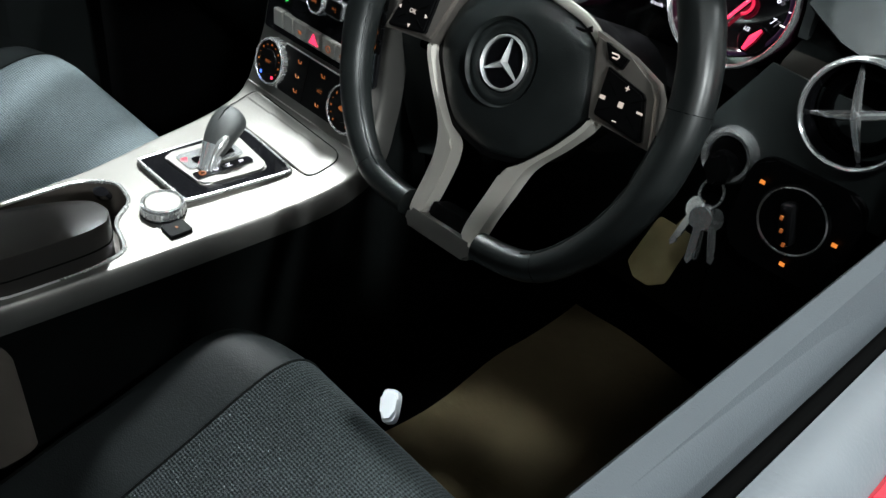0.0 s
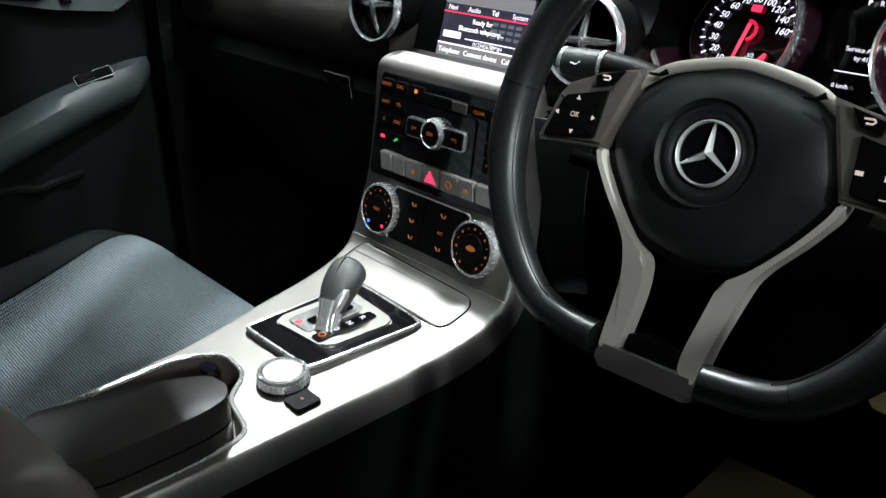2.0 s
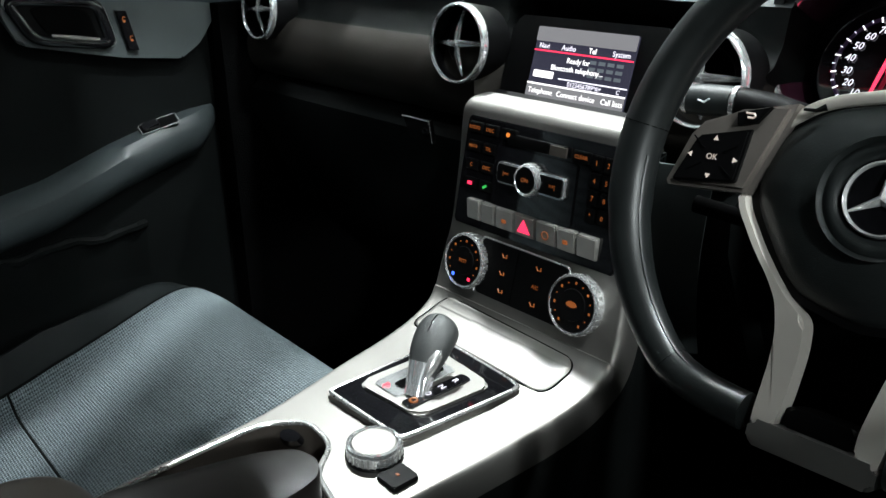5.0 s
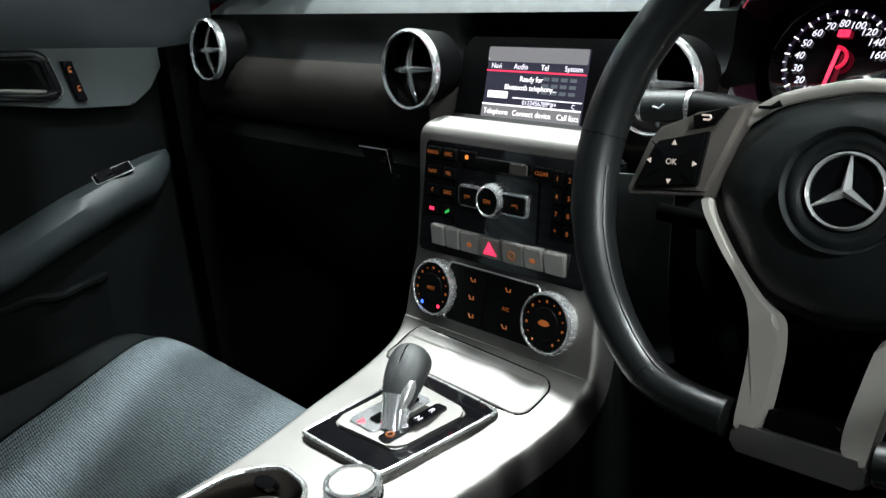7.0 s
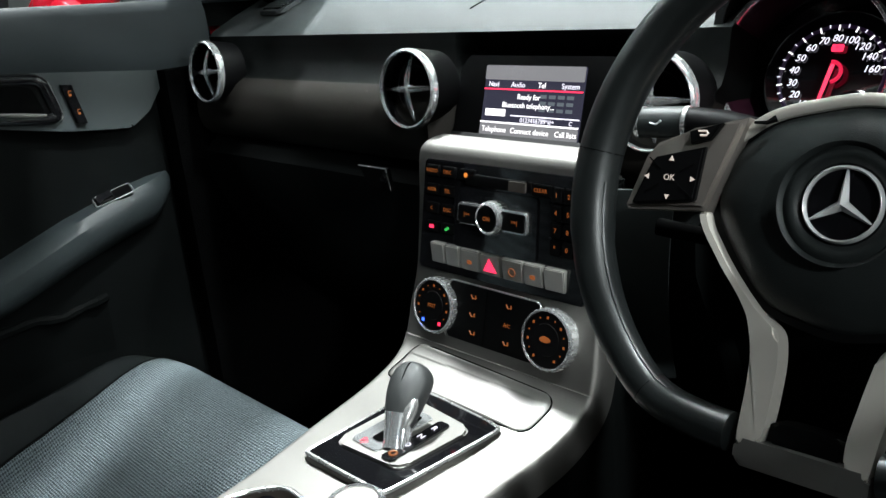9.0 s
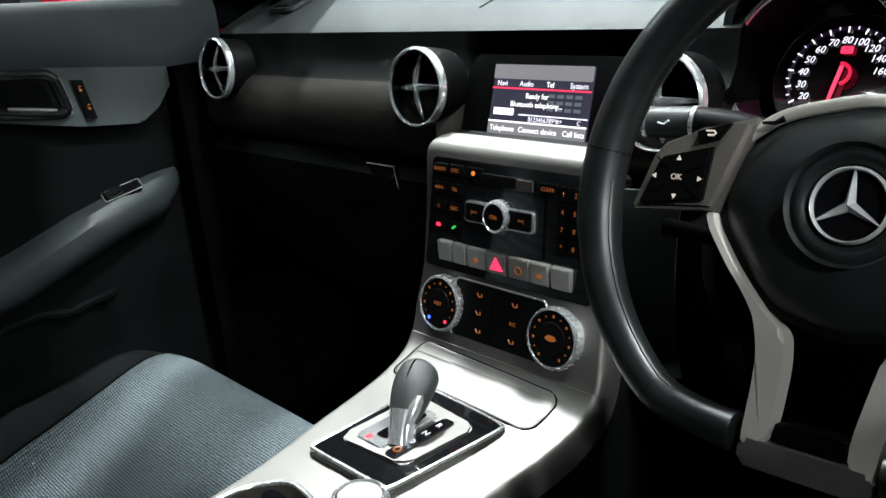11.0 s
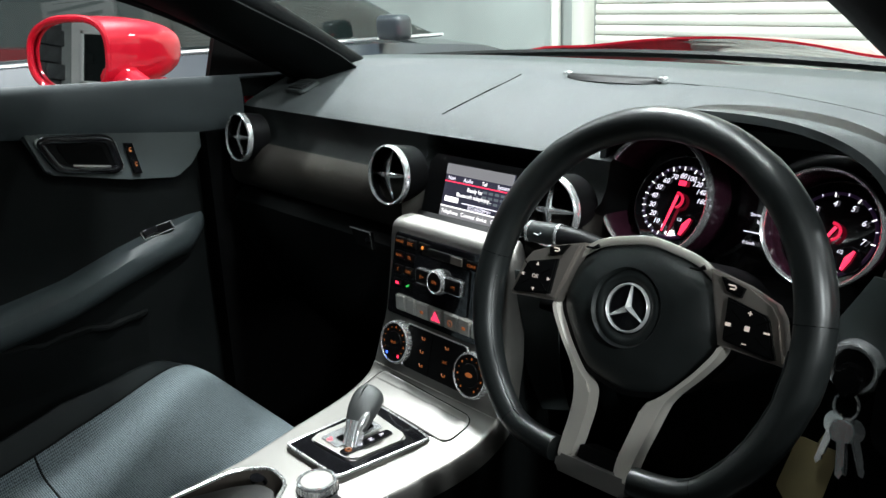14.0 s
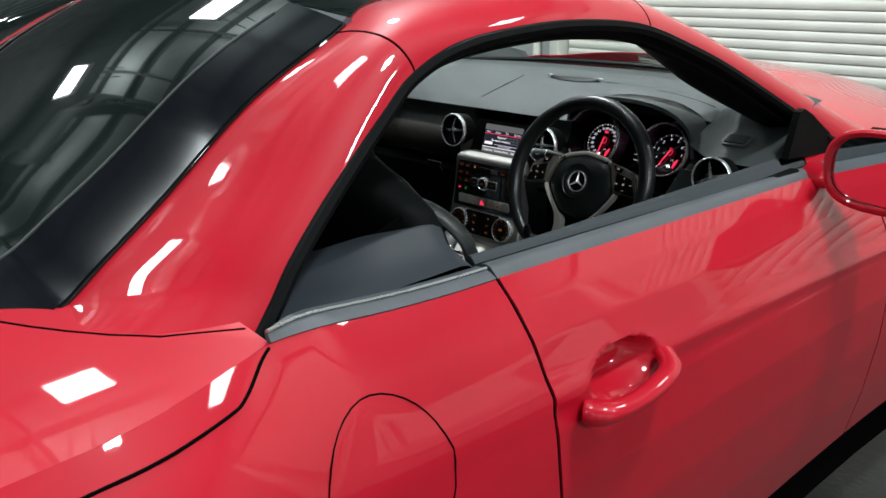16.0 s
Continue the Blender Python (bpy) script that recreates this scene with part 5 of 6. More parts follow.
def ash_f(u, v):
    long, r = 0.049, 0.014
    d = min(v, 1 - v) * long
    inset = r - math.sqrt(max(0.0, r * r - (r - d) ** 2)) if d < r else 0.0
    x0, x1 = -0.091 + inset, 0.098 - inset
    x = x0 + (x1 - x0) * u
    edge = max(0.0, 1 - min((x - x0), (x1 - x), d) / 0.002)
    return on_console(x, 0.4435 - 0.004 * u - long * v, 0.0018 - 0.0016 * edge ** 2)


part("flap", sheet(ash_f, 60, 40), M["silver"], ash)
loop = [(0, k / 20) for k in range(1, 21)] + [(k / 12, 1.0) for k in range(1, 12)] + [(1, 1 - k / 20) for k in range(1, 21)] + [(1 - k / 12, 0.0) for k in range(1, 12)]
part("flap_gap", tube([ash_f(u, v) for u, v in loop], 0.0009, closed=True, seg=6), M["gap"], ash)

# gear selector
gear = thing("gear_selector", (0.022, 0.32, 0.637), "automatic gear selector with leather knob in a gloss black plate", "gear lever")
GM = pose(0.022, 0.322, 0.6385, 0, 0, 0)
OUT = smooth_outline([(-0.052, -0.062), (-0.05, -0.066), (0.042, -0.064), (0.047, -0.06), (0.056, 0.056), (0.052, 0.062), (-0.048, 0.068), (-0.053, 0.063)], 3)
part("surround", plate([(x * 1.06, y * 1.05) for x, y in OUT], 0.006, GM, 0.002), M["silver"], gear, "satin silver surround")
part("plate", plate(OUT, 0.009, GM, 0.001), M["gloss"], gear, "gloss black plate")
part("surround_line", tube([GM @ Vector((x * 1.02, y * 1.02, 0.0075)) for x, y in OUT], 0.0022, closed=True, seg=6), M["satin"], gear)
part("gate_frame", plate(smooth_outline([(-0.043, -0.044), (0.036, -0.038), (0.042, 0.042), (-0.041, 0.05)], 4, 0.14), 0.012, GM, 0.002), M["silver"], gear)
part("gate", plate(round_rect(0.034, 0.068, 0.004, cx=-0.014, cy=0.0), 0.0135, GM, 0.001), M["chrome"], gear)
part("gate_slot", plate(round_rect(0.012, 0.05, 0.003, cx=-0.01, cy=0.002), 0.0145, GM, 0.0), M["gap"], gear)
part("letter_strip", plate(round_rect(0.0125, 0.07, 0.002, cx=0.018, cy=-0.002), 0.014, GM, 0.0008), M["gloss"], gear)
for w, y in (("R", 0.02), ("N", 0.004), ("D", -0.012)):
    text(w, 0.0085, GM @ pose(0.018, y, 0.0146), M["white"], gear)
part("shift_mark", tube([GM @ Vector((0.018 + 0.0035 * math.cos(q * math.tau / 8), -0.028 + 0.0035 * math.sin(q * math.tau / 8), 0.0146)) for q in range(8)], 0.0009, closed=True, seg=5), M["orange"], gear)
text("P", 0.01, GM @ pose(-0.018, -0.03, 0.0148), M["redlight"], gear)
SHAFT = [(0.03, 0.306, 0.648), (0.0285, 0.3095, 0.655), (0.026, 0.3145, 0.664), (0.0235, 0.32, 0.672)]
part("shaft", tube(SHAFT, [0.0125, 0.0115, 0.0118, 0.0138], seg=18, squash=0.82), M["chrome"], gear, "chrome lever neck")
for dx in (-0.0085, 0.0085):
    part("neck_prong", tube([Vector(p) + Vector((dx, -0.004, -0.003)) for p in SHAFT], [0.004, 0.0042, 0.0045, 0.005], seg=10), M["chrome"], gear)
HEAD = spline([(0.0255, 0.315, 0.664), (0.0228, 0.3225, 0.6725), (0.0193, 0.3315, 0.681), (0.0155, 0.341, 0.6875), (0.012, 0.3495, 0.691), (0.0095, 0.3565, 0.692)], 20)
HEAD_R = [0.0118, 0.0128, 0.0138, 0.0148, 0.0156, 0.0164, 0.0171, 0.0177, 0.0182, 0.0186, 0.0189, 0.0191, 0.0192, 0.0192, 0.0191, 0.0189, 0.0185, 0.0177, 0.0162, 0.0132, 0.008]
part("knob", tube(HEAD, HEAD_R, seg=28, squash=0.8, up=(0.35, -0.55, 0.75)), M["knob"], gear, "perforated grey-black leather knob")
part("knob_trim", tube([p + Vector((0.0132, -0.0075, -0.0035)) * (r / 0.0192) for p, r in zip(HEAD[1:18], HEAD_R[1:18])], [0.0035 + 0.003 * math.sin(k / 16 * math.pi) for k in range(17)], seg=10), M["satin"], gear, "satin chrome strip on the knob")
part("knob_seam", tube([p + Vector((0.0, -0.3, 0.95)).normalized() * (r * 0.83) for p, r in zip(HEAD[6:19], HEAD_R[6:19])], 0.0006, seg=5), M["gap"], gear)

ctl = thing("rotary_controller", (0.062, 0.233, 0.636), "chrome rotary menu controller on the console", "rotary knob")
RM = pose(0.064, 0.234, 0.637)
part("base", lathe([(0.023, 0.0), (0.0235, 0.004), (0.021, 0.006)], RM, 36), M["gloss"], ctl)
part("knob_ring", lathe([(0.0222, 0.002), (0.0226, 0.003), (0.0226, 0.0125), (0.0216, 0.0148), (0.0198, 0.0156), (0.0186, 0.0148), (0.0184, 0.0128)], RM, 48), M["chrome"], ctl)
part("knob_cap", lathe([(0.0, 0.0143), (0.0176, 0.0143), (0.0182, 0.0132)], RM, 40), M["silver"], ctl, "brushed metal cap")
for k in range(30):
    a = k * math.tau / 30
    part("knob_rib", box((0, 0, 0), (0.0012, 0.0018, 0.008), rot=RM @ pose(0.0224 * math.cos(a), 0.0224 * math.sin(a), 0.0078, 0, 0, math.degrees(a))), M["satin"], ctl, smooth=False)
part("back_key", plate(round_rect(0.022, 0.024, 0.002), 0.005, pose(0.1, 0.229, 0.637, 0, 0, 0), 0.001), M["plastic"], ctl)
part("key_light", box((0.1, 0.229, 0.6425), (0.003, 0.002, 0.0006)), M["orange"], ctl, smooth=False)
part("back_key", plate(round_rect(0.012, 0.02, 0.002), 0.005, pose(0.04, 0.247, 0.637, 0, 0, 40), 0.001), M["plastic"], ctl)


LID = smooth_outline(smooth_outline([(0.016, 0.03), (0.107, 0.03), (0.11, 0.135), (0.104, 0.16), (0.086, 0.171), (0.064, 0.166), (0.048, 0.14), (0.03, 0.08)], 2, 0.3), 2, 0.3)
LID_C = Vector((0.07, 0.09, 0))


def lid(u, v):
    """A pillowed top that rolls over into upright sides."""
    x, y = LID[int(u * len(LID) + 0.5) % len(LID)]
    d = Vector((x, y, 0)) - LID_C
    if v < 0.7:
        k = v / 0.7
        p = LID_C + d * (k * 0.985)
        return Vector((p.x, p.y, 0.6815 - 0.0035 * k ** 4))
    k = (v - 0.7) / 0.3
    p = LID_C + d * (0.985 + 0.015 * math.sin(min(1, k * 2) * math.pi / 2))
    return Vector((p.x, p.y, 0.678 - 0.003 * math.sin(min(1, k * 2) * math.pi / 2) - 0.075 * max(0, k - 0.25)))


part("tray_cover", sheet(lid, len(LID), 20, closed_u=True), M["lid"], cons, "dark brown sliding cover of the tray")
part("cover_seam", tube([lid(k / len(LID), 0.86) for k in range(len(LID))], 0.0009, closed=True, seg=5), M["gap"], cons)


def arm_f(u, v):
    a = u * math.tau
    ca, sa = math.cos(a), math.sin(a)
    sx, sy = math.copysign(abs(ca) ** 0.25, ca), math.copysign(abs(sa) ** 0.16, sa)
    k = math.sin(v * math.pi / 2) ** 0.4
    z = 0.45 + 0.25 * math.cos(v * math.pi / 2) ** 0.2
    y = -0.135 + 0.188 * sy * k
    return Vector((0.042 + 0.078 * sx * k, y + 0.008 * sx, z))


part("armrest", sheet(arm_f, 56, 20, closed_u=True), M["arm"], cons, "padded brown-black leather armrest")


# ---------------------------------------------------------------- steering wheel
WM = pose(0.347, 0.4, 0.88, 70, 0, 0) @ pose(0, 0, 0, 0, 0, 2)
wheel = thing("steering_wheel", None, "black leather flat-bottomed steering wheel with silver spokes", "steering wheel", turn=WM)


def rim_path(n, r=0.166, flat=-0.147):
    out = []
    for k in range(n):
        a = k * math.tau / n
        x, y = r * math.sin(a), r * math.cos(a)
        if y < flat + 0.02:
            d = (flat + 0.02 - y)
            y = flat + 0.02 - 0.02 * (1 - math.exp(-d / 0.02))
        out.append(Vector((x, y, 0.006)))
    return out


RIM = rim_path(96)


def rim_radius(k):
    a = k / 96 * math.tau
    low = max(0.0, min(1.0, (-RIM[k].y - 0.06) / 0.085))
    return (0.0149 + 0.001 * (abs(math.sin(a)) > 0.6 and math.cos(a) > -0.2)) * (1 - low) + 0.0124 * low


# the leather stops at the metal foot between the lower spokes
OPEN = [k % 96 for k in range(48, 145) if RIM[k % 96].y > 0 or abs(RIM[k % 96].x) > 0.036]
part("rim", tube([RIM[k] for k in OPEN], [rim_radius(k) for k in OPEN], seg=16), M["rim"], wheel, "black leather rim", local=True)
for k in (22, 74, 38, 58):
    d = (RIM[(k + 1) % 96] - RIM[k - 1]).normalized()
    q = d.to_track_quat("Z", "Y").to_matrix().to_4x4()
    part("rim_seam", lathe([(rim_radius(k) - 0.001, -0.001), (rim_radius(k) + 0.0002, 0.0), (rim_radius(k) - 0.001, 0.001)], Matrix.Translation(RIM[k]) @ q, 20), M["gap"], wheel, local=True)
for sg in (1, -1):
    st = [RIM[k] + (Vector((0, 0, 0.006)) - RIM[k]).normalized() * (rim_radius(k) * 0.86) + Vector((0, 0, rim_radius(k) * 0.5)) for k in range(*((24, 40) if sg > 0 else (57, 73)))]
    part("stitching", tube(st, [0.0008 + 0.0005 * (i % 2) for i in range(len(st))], seg=5), M["rim"], wheel, local=True)
PAD = smooth_outline([(-0.076, 0.032), (-0.05, 0.051), (0.0, 0.061), (0.05, 0.051), (0.076, 0.032), (0.086, 0.0), (0.081, -0.02), (0.056, -0.054), (0.04, -0.068), (0.0, -0.077), (-0.04, -0.068), (-0.056, -0.054), (-0.081, -0.02), (-0.086, 0.0)], 4)


def dome(outline, z0, h, grow=1.0, power=0.5):
    n = len(outline)

    def f(u, v):
        x, y = outline[int(u * n + 0.5) % n]
        k = math.sin(v * math.pi / 2)
        return Vector((x * grow * k, (y * grow) * k, z0 + h * max(0.0, 1 - k ** 3.2) ** power))

    return sheet(f, n, 12, closed_u=True)


part("airbag_cover", dome(PAD, -0.022, 0.024), M["leather"], wheel, "black grained airbag cover", local=True)
part("pad_surround", plate([(x * 1.05, y * 1.045) for x, y in PAD], 0.016, Matrix.Translation((0, 0, -0.032)), 0.004), M["plastic"], wheel, local=True)
part("pad_back", plate([(x * 1.0, y * 1.0) for x, y in PAD], 0.03, Matrix.Translation((0, 0, -0.06)), 0.004), M["plastic"], wheel, local=True)
part("column_shroud", tube([(0, 0.0, -0.055), (0, 0.0, -0.09), (0, -0.005, -0.17)], [0.05, 0.055, 0.06], seg=24), M["plastic"], wheel, local=True)
for sg in (-1, 1):
    pod = part("switch_spoke", plate([(sg * 0.066, 0.0495), (sg * 0.1, 0.0415), (sg * 0.127, 0.031), (sg * 0.1345, 0.0215), (sg * 0.1455, -0.0125), (sg * 0.1435, -0.0155), (sg * 0.086, -0.0115)], 0.014, Matrix.Translation((0, 0, -0.016)), 0.003), M["frame"], wheel, "satin silver spoke with switches, toned by a dark warm reflection", local=True)
    pf = part("switch_pad", plate([(sg * 0.0895, 0.029), (sg * 0.1235, 0.021), (sg * 0.1265, 0.018), (sg * 0.1375, -0.0105), (sg * 0.135, -0.012), (sg * 0.0935, -0.0065), (sg * 0.092, -0.005)], 0.0185, Matrix.Translation((0, 0, -0.016)), 0.0015), M["plastic"], pod, local=True)
    cx, cy, z = sg * 0.1115, 0.0075, 0.0029
    if sg < 0:
        text("OK", 0.0056, pose(cx, cy, z), M["keymark"], pf, local=True)
        for dx, dy, a in ((0, 0.0125, 0), (0, -0.0125, 180), (-0.0165, 0, 90), (0.0165, 0, -90)):
            part("arrow", plate([(-0.0018, -0.0013), (0.0018, -0.0013), (0, 0.002)], 0.0004, pose(cx + dx, cy + dy, z - 0.0004, 0, 0, a)), M["keymark"], pf, local=True, smooth=False)
    else:
        for dx, dy, w, h in ((0, 0.0125, 0.0038, 0.0008), (0, 0.0125, 0.0008, 0.0038), (0, -0.0125, 0.0038, 0.0008), (0, 0, 0.0042, 0.0042), (-0.0165, 0, 0.0048, 0.0028), (0.0165, 0, 0.005, 0.0016)):
            part("switch_mark", box((cx + dx, cy + dy, z), (w, h, 0.0004), rot=None), M["keymark"], pf, local=True, smooth=False)
    for ex, ey in ((0.0165, 0.01), (-0.0165, 0.0125), (0.0185, -0.0125), (-0.0165, -0.0105)):
        part("pad_groove", tube([(cx + ex * 0.42, cy + ey * 0.42, z - 0.0004), (cx + ex, cy + ey, z - 0.0004)], 0.0006, seg=4), M["gap"], pf, local=True)
    part("return_switch", plate([(sg * 0.08, 0.0445), (sg * 0.102, 0.0385), (sg * 0.1, 0.0305), (sg * 0.0875, 0.0335)], 0.0185, Matrix.Translation((0, 0, -0.016)), 0.001), M["plastic"], pod, local=True)
    part("return_mark", tube([(sg * 0.092 + dx * 0.8, 0.0375 + dy * 0.8, 0.003) for dx, dy in ((-0.004, 0.0018), (0.003, 0.0018), (0.0045, 0.0), (0.003, -0.0018), (-0.002, -0.0018))], 0.0007, seg=5), M["keymark"], pod, local=True)
    # silver trim that runs down beside the cover and widens into the lower spoke
    trim = [(0.0915, -0.011), (0.0875, -0.0225), (0.072, -0.044), (0.0575, -0.0605), (0.049, -0.073), (0.0435, -0.092), (0.0395, -0.118), (0.0375, -0.15), (0.031, -0.152), (0.024, -0.1455), (0.0225, -0.13), (0.025, -0.1), (0.0285, -0.08), (0.043, -0.0695), (0.0545, -0.058), (0.068, -0.0425), (0.083, -0.0215), (0.087, -0.011)]
    bm = plate(smooth_outline([(sg * x, y) for x, y in trim][::sg], 3, 0.3), 0.016, Matrix.Translation((0, 0, -0.0215)), 0.0022)
    for v in bm.verts:
        k = max(0.0, min(1.0, (-v.co.y - 0.085) / 0.065))
        v.co.z += 0.015 * k * k * (3 - 2 * k)
    part("lower_spoke", bm, M["spoke"], wheel, "silver lower spoke", local=True)
part("spoke_foot", plate(round_rect(0.077, 0.0165, 0.005), 0.022, pose(0, -0.1525, -0.0125), 0.0025, seg=3), M["foot"], wheel, "dark metal foot of the spokes", local=True)
part("spoke_insert", plate(smooth_outline([(-0.025, -0.131), (0.025, -0.131), (0.024, -0.149), (-0.024, -0.149)], 4), 0.02, Matrix.Translation((0, 0, -0.018)), 0.004), M["plastic"], wheel, local=True)
part("chrome_bow", tube([Vector((x * 1.05, y * 1.05, -0.0125)) for x, y in PAD[0:25]], 0.0042, seg=10, squash=0.7, up=(0, 0, 1)), M["spoke"], wheel, "satin silver bow over the cover", local=True)
part("emblem_dish", lathe([(0.036, 0.0079), (0.0335, 0.0045), (0.0305, 0.0062), (0.0278, 0.006), (0.0255, 0.0044), (0.0236, 0.0028)], None, 48), M["leather"], wheel, local=True)
part("emblem_field", lathe([(0.0238, 0.003), (0.015, 0.0026), (0.0, 0.0025)], None, 40), M["gloss"], wheel, local=True)
emb = part("emblem_ring", lathe([(0.0202, 0.0028), (0.0204, 0.0056), (0.0212, 0.0066), (0.0222, 0.0054), (0.0226, 0.0028)], None, 48), M["star"], wheel, "chrome emblem ring with three arms", local=True)
for k in range(3):
    am = pose(0, 0, 0, 0, 0, 120 * k)
    bm = bmesh.new()
    ends = [bm.verts.new(am @ Vector(p)) for p in ((0.0031, 0.0018, 0.0027), (0.0006, 0.021, 0.0027), (-0.0006, 0.021, 0.0027), (-0.0031, 0.0018, 0.0027), (0.0, 0.0, 0.0079), (0.0, 0.021, 0.0045), (0.0, -0.0036, 0.0027))]
    for q in ((0, 1, 5, 4), (3, 4, 5, 2), (1, 2, 5), (6, 0, 4), (6, 4, 3)):
        bm.faces.new([ends[c] for c in q])
    part("emblem_arm", bm, M["star"], emb, local=True, smooth=False)
for sx in (-1, 1):
    part("horn_mark", tube([(sx * 0.055 - 0.006, 0.046, -0.002), (sx * 0.055 + 0.002, 0.046, -0.0015), (sx * 0.055 + 0.007, 0.049, -0.003)], [0.001, 0.0014, 0.0026], seg=6), M["plastic"], wheel, local=True)

stalk = thing("wiper_stalk", (0.25, 0.5, 0.88), "black column stalk with a chrome-banded end", "stalk")
part("arm", tube([(0.325, 0.478, 0.878), (0.275, 0.47, 0.898), (0.24, 0.465, 0.905), (0.214, 0.461, 0.908)], [0.009, 0.0115, 0.0125, 0.0118], seg=14, squash=0.85), M["plastic"], stalk)
part("band", tube([(0.2145, 0.461, 0.908), (0.2115, 0.4605, 0.908)], 0.0124, seg=16, squash=0.88), M["chrome"], stalk)
part("tip", tube([(0.2115, 0.4605, 0.908), (0.19, 0.4585, 0.907), (0.177, 0.457, 0.9065)], [0.0118, 0.0122, 0.0115], seg=16, squash=0.88), M["leather"], stalk)
part("end_ring", tube([(0.179, 0.4573, 0.9066), (0.1755, 0.457, 0.9065)], 0.0122, seg=16, squash=0.88), M["chrome"], stalk)
part("wiper_mark", tube([(0.2, 0.4465, 0.911), (0.196, 0.4462, 0.908), (0.191, 0.446, 0.909)], 0.0007, seg=5), M["pale"], stalk)
part("lower_stalk", tube([(0.28, 0.49, 0.812), (0.22, 0.472, 0.82), (0.185, 0.466, 0.824)], [0.006, 0.0065, 0.007], seg=12), M["gap"], stalk)


# ---------------------------------------------------------------- seats
SEAT_Y = [(-0.26, 0.40), (-0.18, 0.40), (-0.1, 0.41), (0.0, 0.43), (0.1, 0.458), (0.2, 0.497), (0.27, 0.527), (0.31, 0.538), (0.34, 0.532), (0.362, 0.505), (0.37, 0.46), (0.362, 0.38), (0.35, 0.3)]


def cushion(cx, dy, dz, x0, x1, lift=0.0, bolster=0.035, flat=False):
    prof = spline([(0, a, b) for a, b in SEAT_Y], 40)

    def f(u, v):
        w = x0 + (x1 - x0) * u
        p = prof[min(int(v * 40 + 0.5), 40)]
        a = abs(w) if w < 0 or not flat else min(w, 0.13)
        fade = max(0.0, min(1, (0.34 - p.y) / 0.22))
        if a < 0.2:
            up = bolster * max(0, min(1, (a - 0.13) / 0.07)) ** 1.5 * fade
        else:
            up = bolster * fade * math.cos(min(1, (a - 0.2) / 0.05) * math.pi / 2) - 0.22 * max(0, (a - 0.205) / 0.045) ** 2
        pull = 0.05 * max(0, (a - 0.12) / 0.13) ** 2 * max(0.0, min(1, (p.y - 0.15) / 0.15))
        return Vector((cx + w, p.y + dy - pull, p.z + dz + up + lift))

    return f


def seat(cx, dy, dz, label, drop=0.0, inner=-0.128, bolster=0.035, outer=0.195, cloth="cloth"):
    s = thing("sports_seat", (cx, dy, 0.22), label, "seat", "front seats")

    def cut(x0, x1, lift=0.0):
        return cushion(cx, dy, dz - drop, x0, x1, lift, bolster, outer > 0.2)

    part("seat_base", box((cx, dy + 0.03, 0.3), (0.44, 0.5, 0.18), 0.03), M["plastic"], s)
    part("cushion_bolster", sheet(cut(-0.25, inner), 18, 40), M["seatside"], s)
    part("cushion_bolster", sheet(cut(outer, 0.25), 12, 40), M["seatside"], s)
    part("cushion_insert", sheet(cut(inner, outer, 0.002), 40, 40), M[cloth], s, "grey ribbed cloth insert")
    for w in (inner, outer):
        f = cut(w, w)
        part("piping", tube([f(0, k / 40) + Vector((0, 0, 0.001)) for k in range(39)], 0.0022, seg=6), M["soft"], s)
    f = cut(inner, outer, 0.0012)
    part("cross_seam", tube([f(k / 16, 0.3) for k in range(17)], 0.0018, seg=6), M["soft"], s)

    WIDE = [(0.0, 0.235), (0.35, 0.25), (0.6, 0.268), (0.74, 0.265), (0.8, 0.24), (0.845, 0.17), (0.875, 0.13), (0.93, 0.125), (0.97, 0.105), (1.0, 0.05)]

    def back(u, v):
        """Backrest with a built-in headrest, rounded round its edge."""
        a = u * math.tau
        ca, sa = math.cos(a), math.sin(a)
        w = lerp_table(WIDE, v)
        deep = 0.052 if v < 0.84 else 0.045 * (1 - ((v - 0.84) / 0.2) ** 2)
        x = w * math.copysign(abs(ca) ** 0.55, ca)
        y = deep * math.copysign(abs(sa) ** 0.7, sa)
        if sa > 0 and v < 0.82:
            y -= 0.03 * (1 - abs(x / w) ** 2.5)
        return Vector((cx + x, dy - 0.13 - 0.1 * v + y, dz + 0.42 + 0.7 * v))

    def face(u, v):
        x = -0.15 + 0.3 * u
        t = 0.08 + 0.66 * v
        w = lerp_table(WIDE, t)
        c = min(1.0, abs(x / w))
        y = 0.052 * (1 - c ** (2 / 0.55)) ** 0.35 - 0.03 * (1 - c ** 2.5)
        return Vector((cx + x, dy - 0.13 - 0.1 * t + y + 0.004, dz + 0.42 + 0.7 * t))

    part("backrest_shell", sheet(back, 56, 48, closed_u=True), M["soft"], s)
    part("backrest_insert", sheet(face, 20, 30), M[cloth], s)
    return s


seat(-0.372, 0.034, 0.01, "black sports seat with grey ribbed cloth insert", inner=-0.168, bolster=0.062, outer=0.24)
seat(0.365, -0.055, 0.03, "black leather driver's sports seat with ribbed cloth insert darkened for shade", 0.032, cloth="shadedcloth")
tab = thing("seat_lever", (0.335, 0.31, 0.5), "pale plastic lever at the front of the driver's seat", "lever")
part("lever", plate(smooth_outline([(-0.018, -0.008), (0.018, -0.01), (0.02, 0.006), (-0.012, 0.012)], 3), 0.01, pose(0.34, 0.322, 0.527, 35, 20, -40), 0.003), M["pale"], tab)

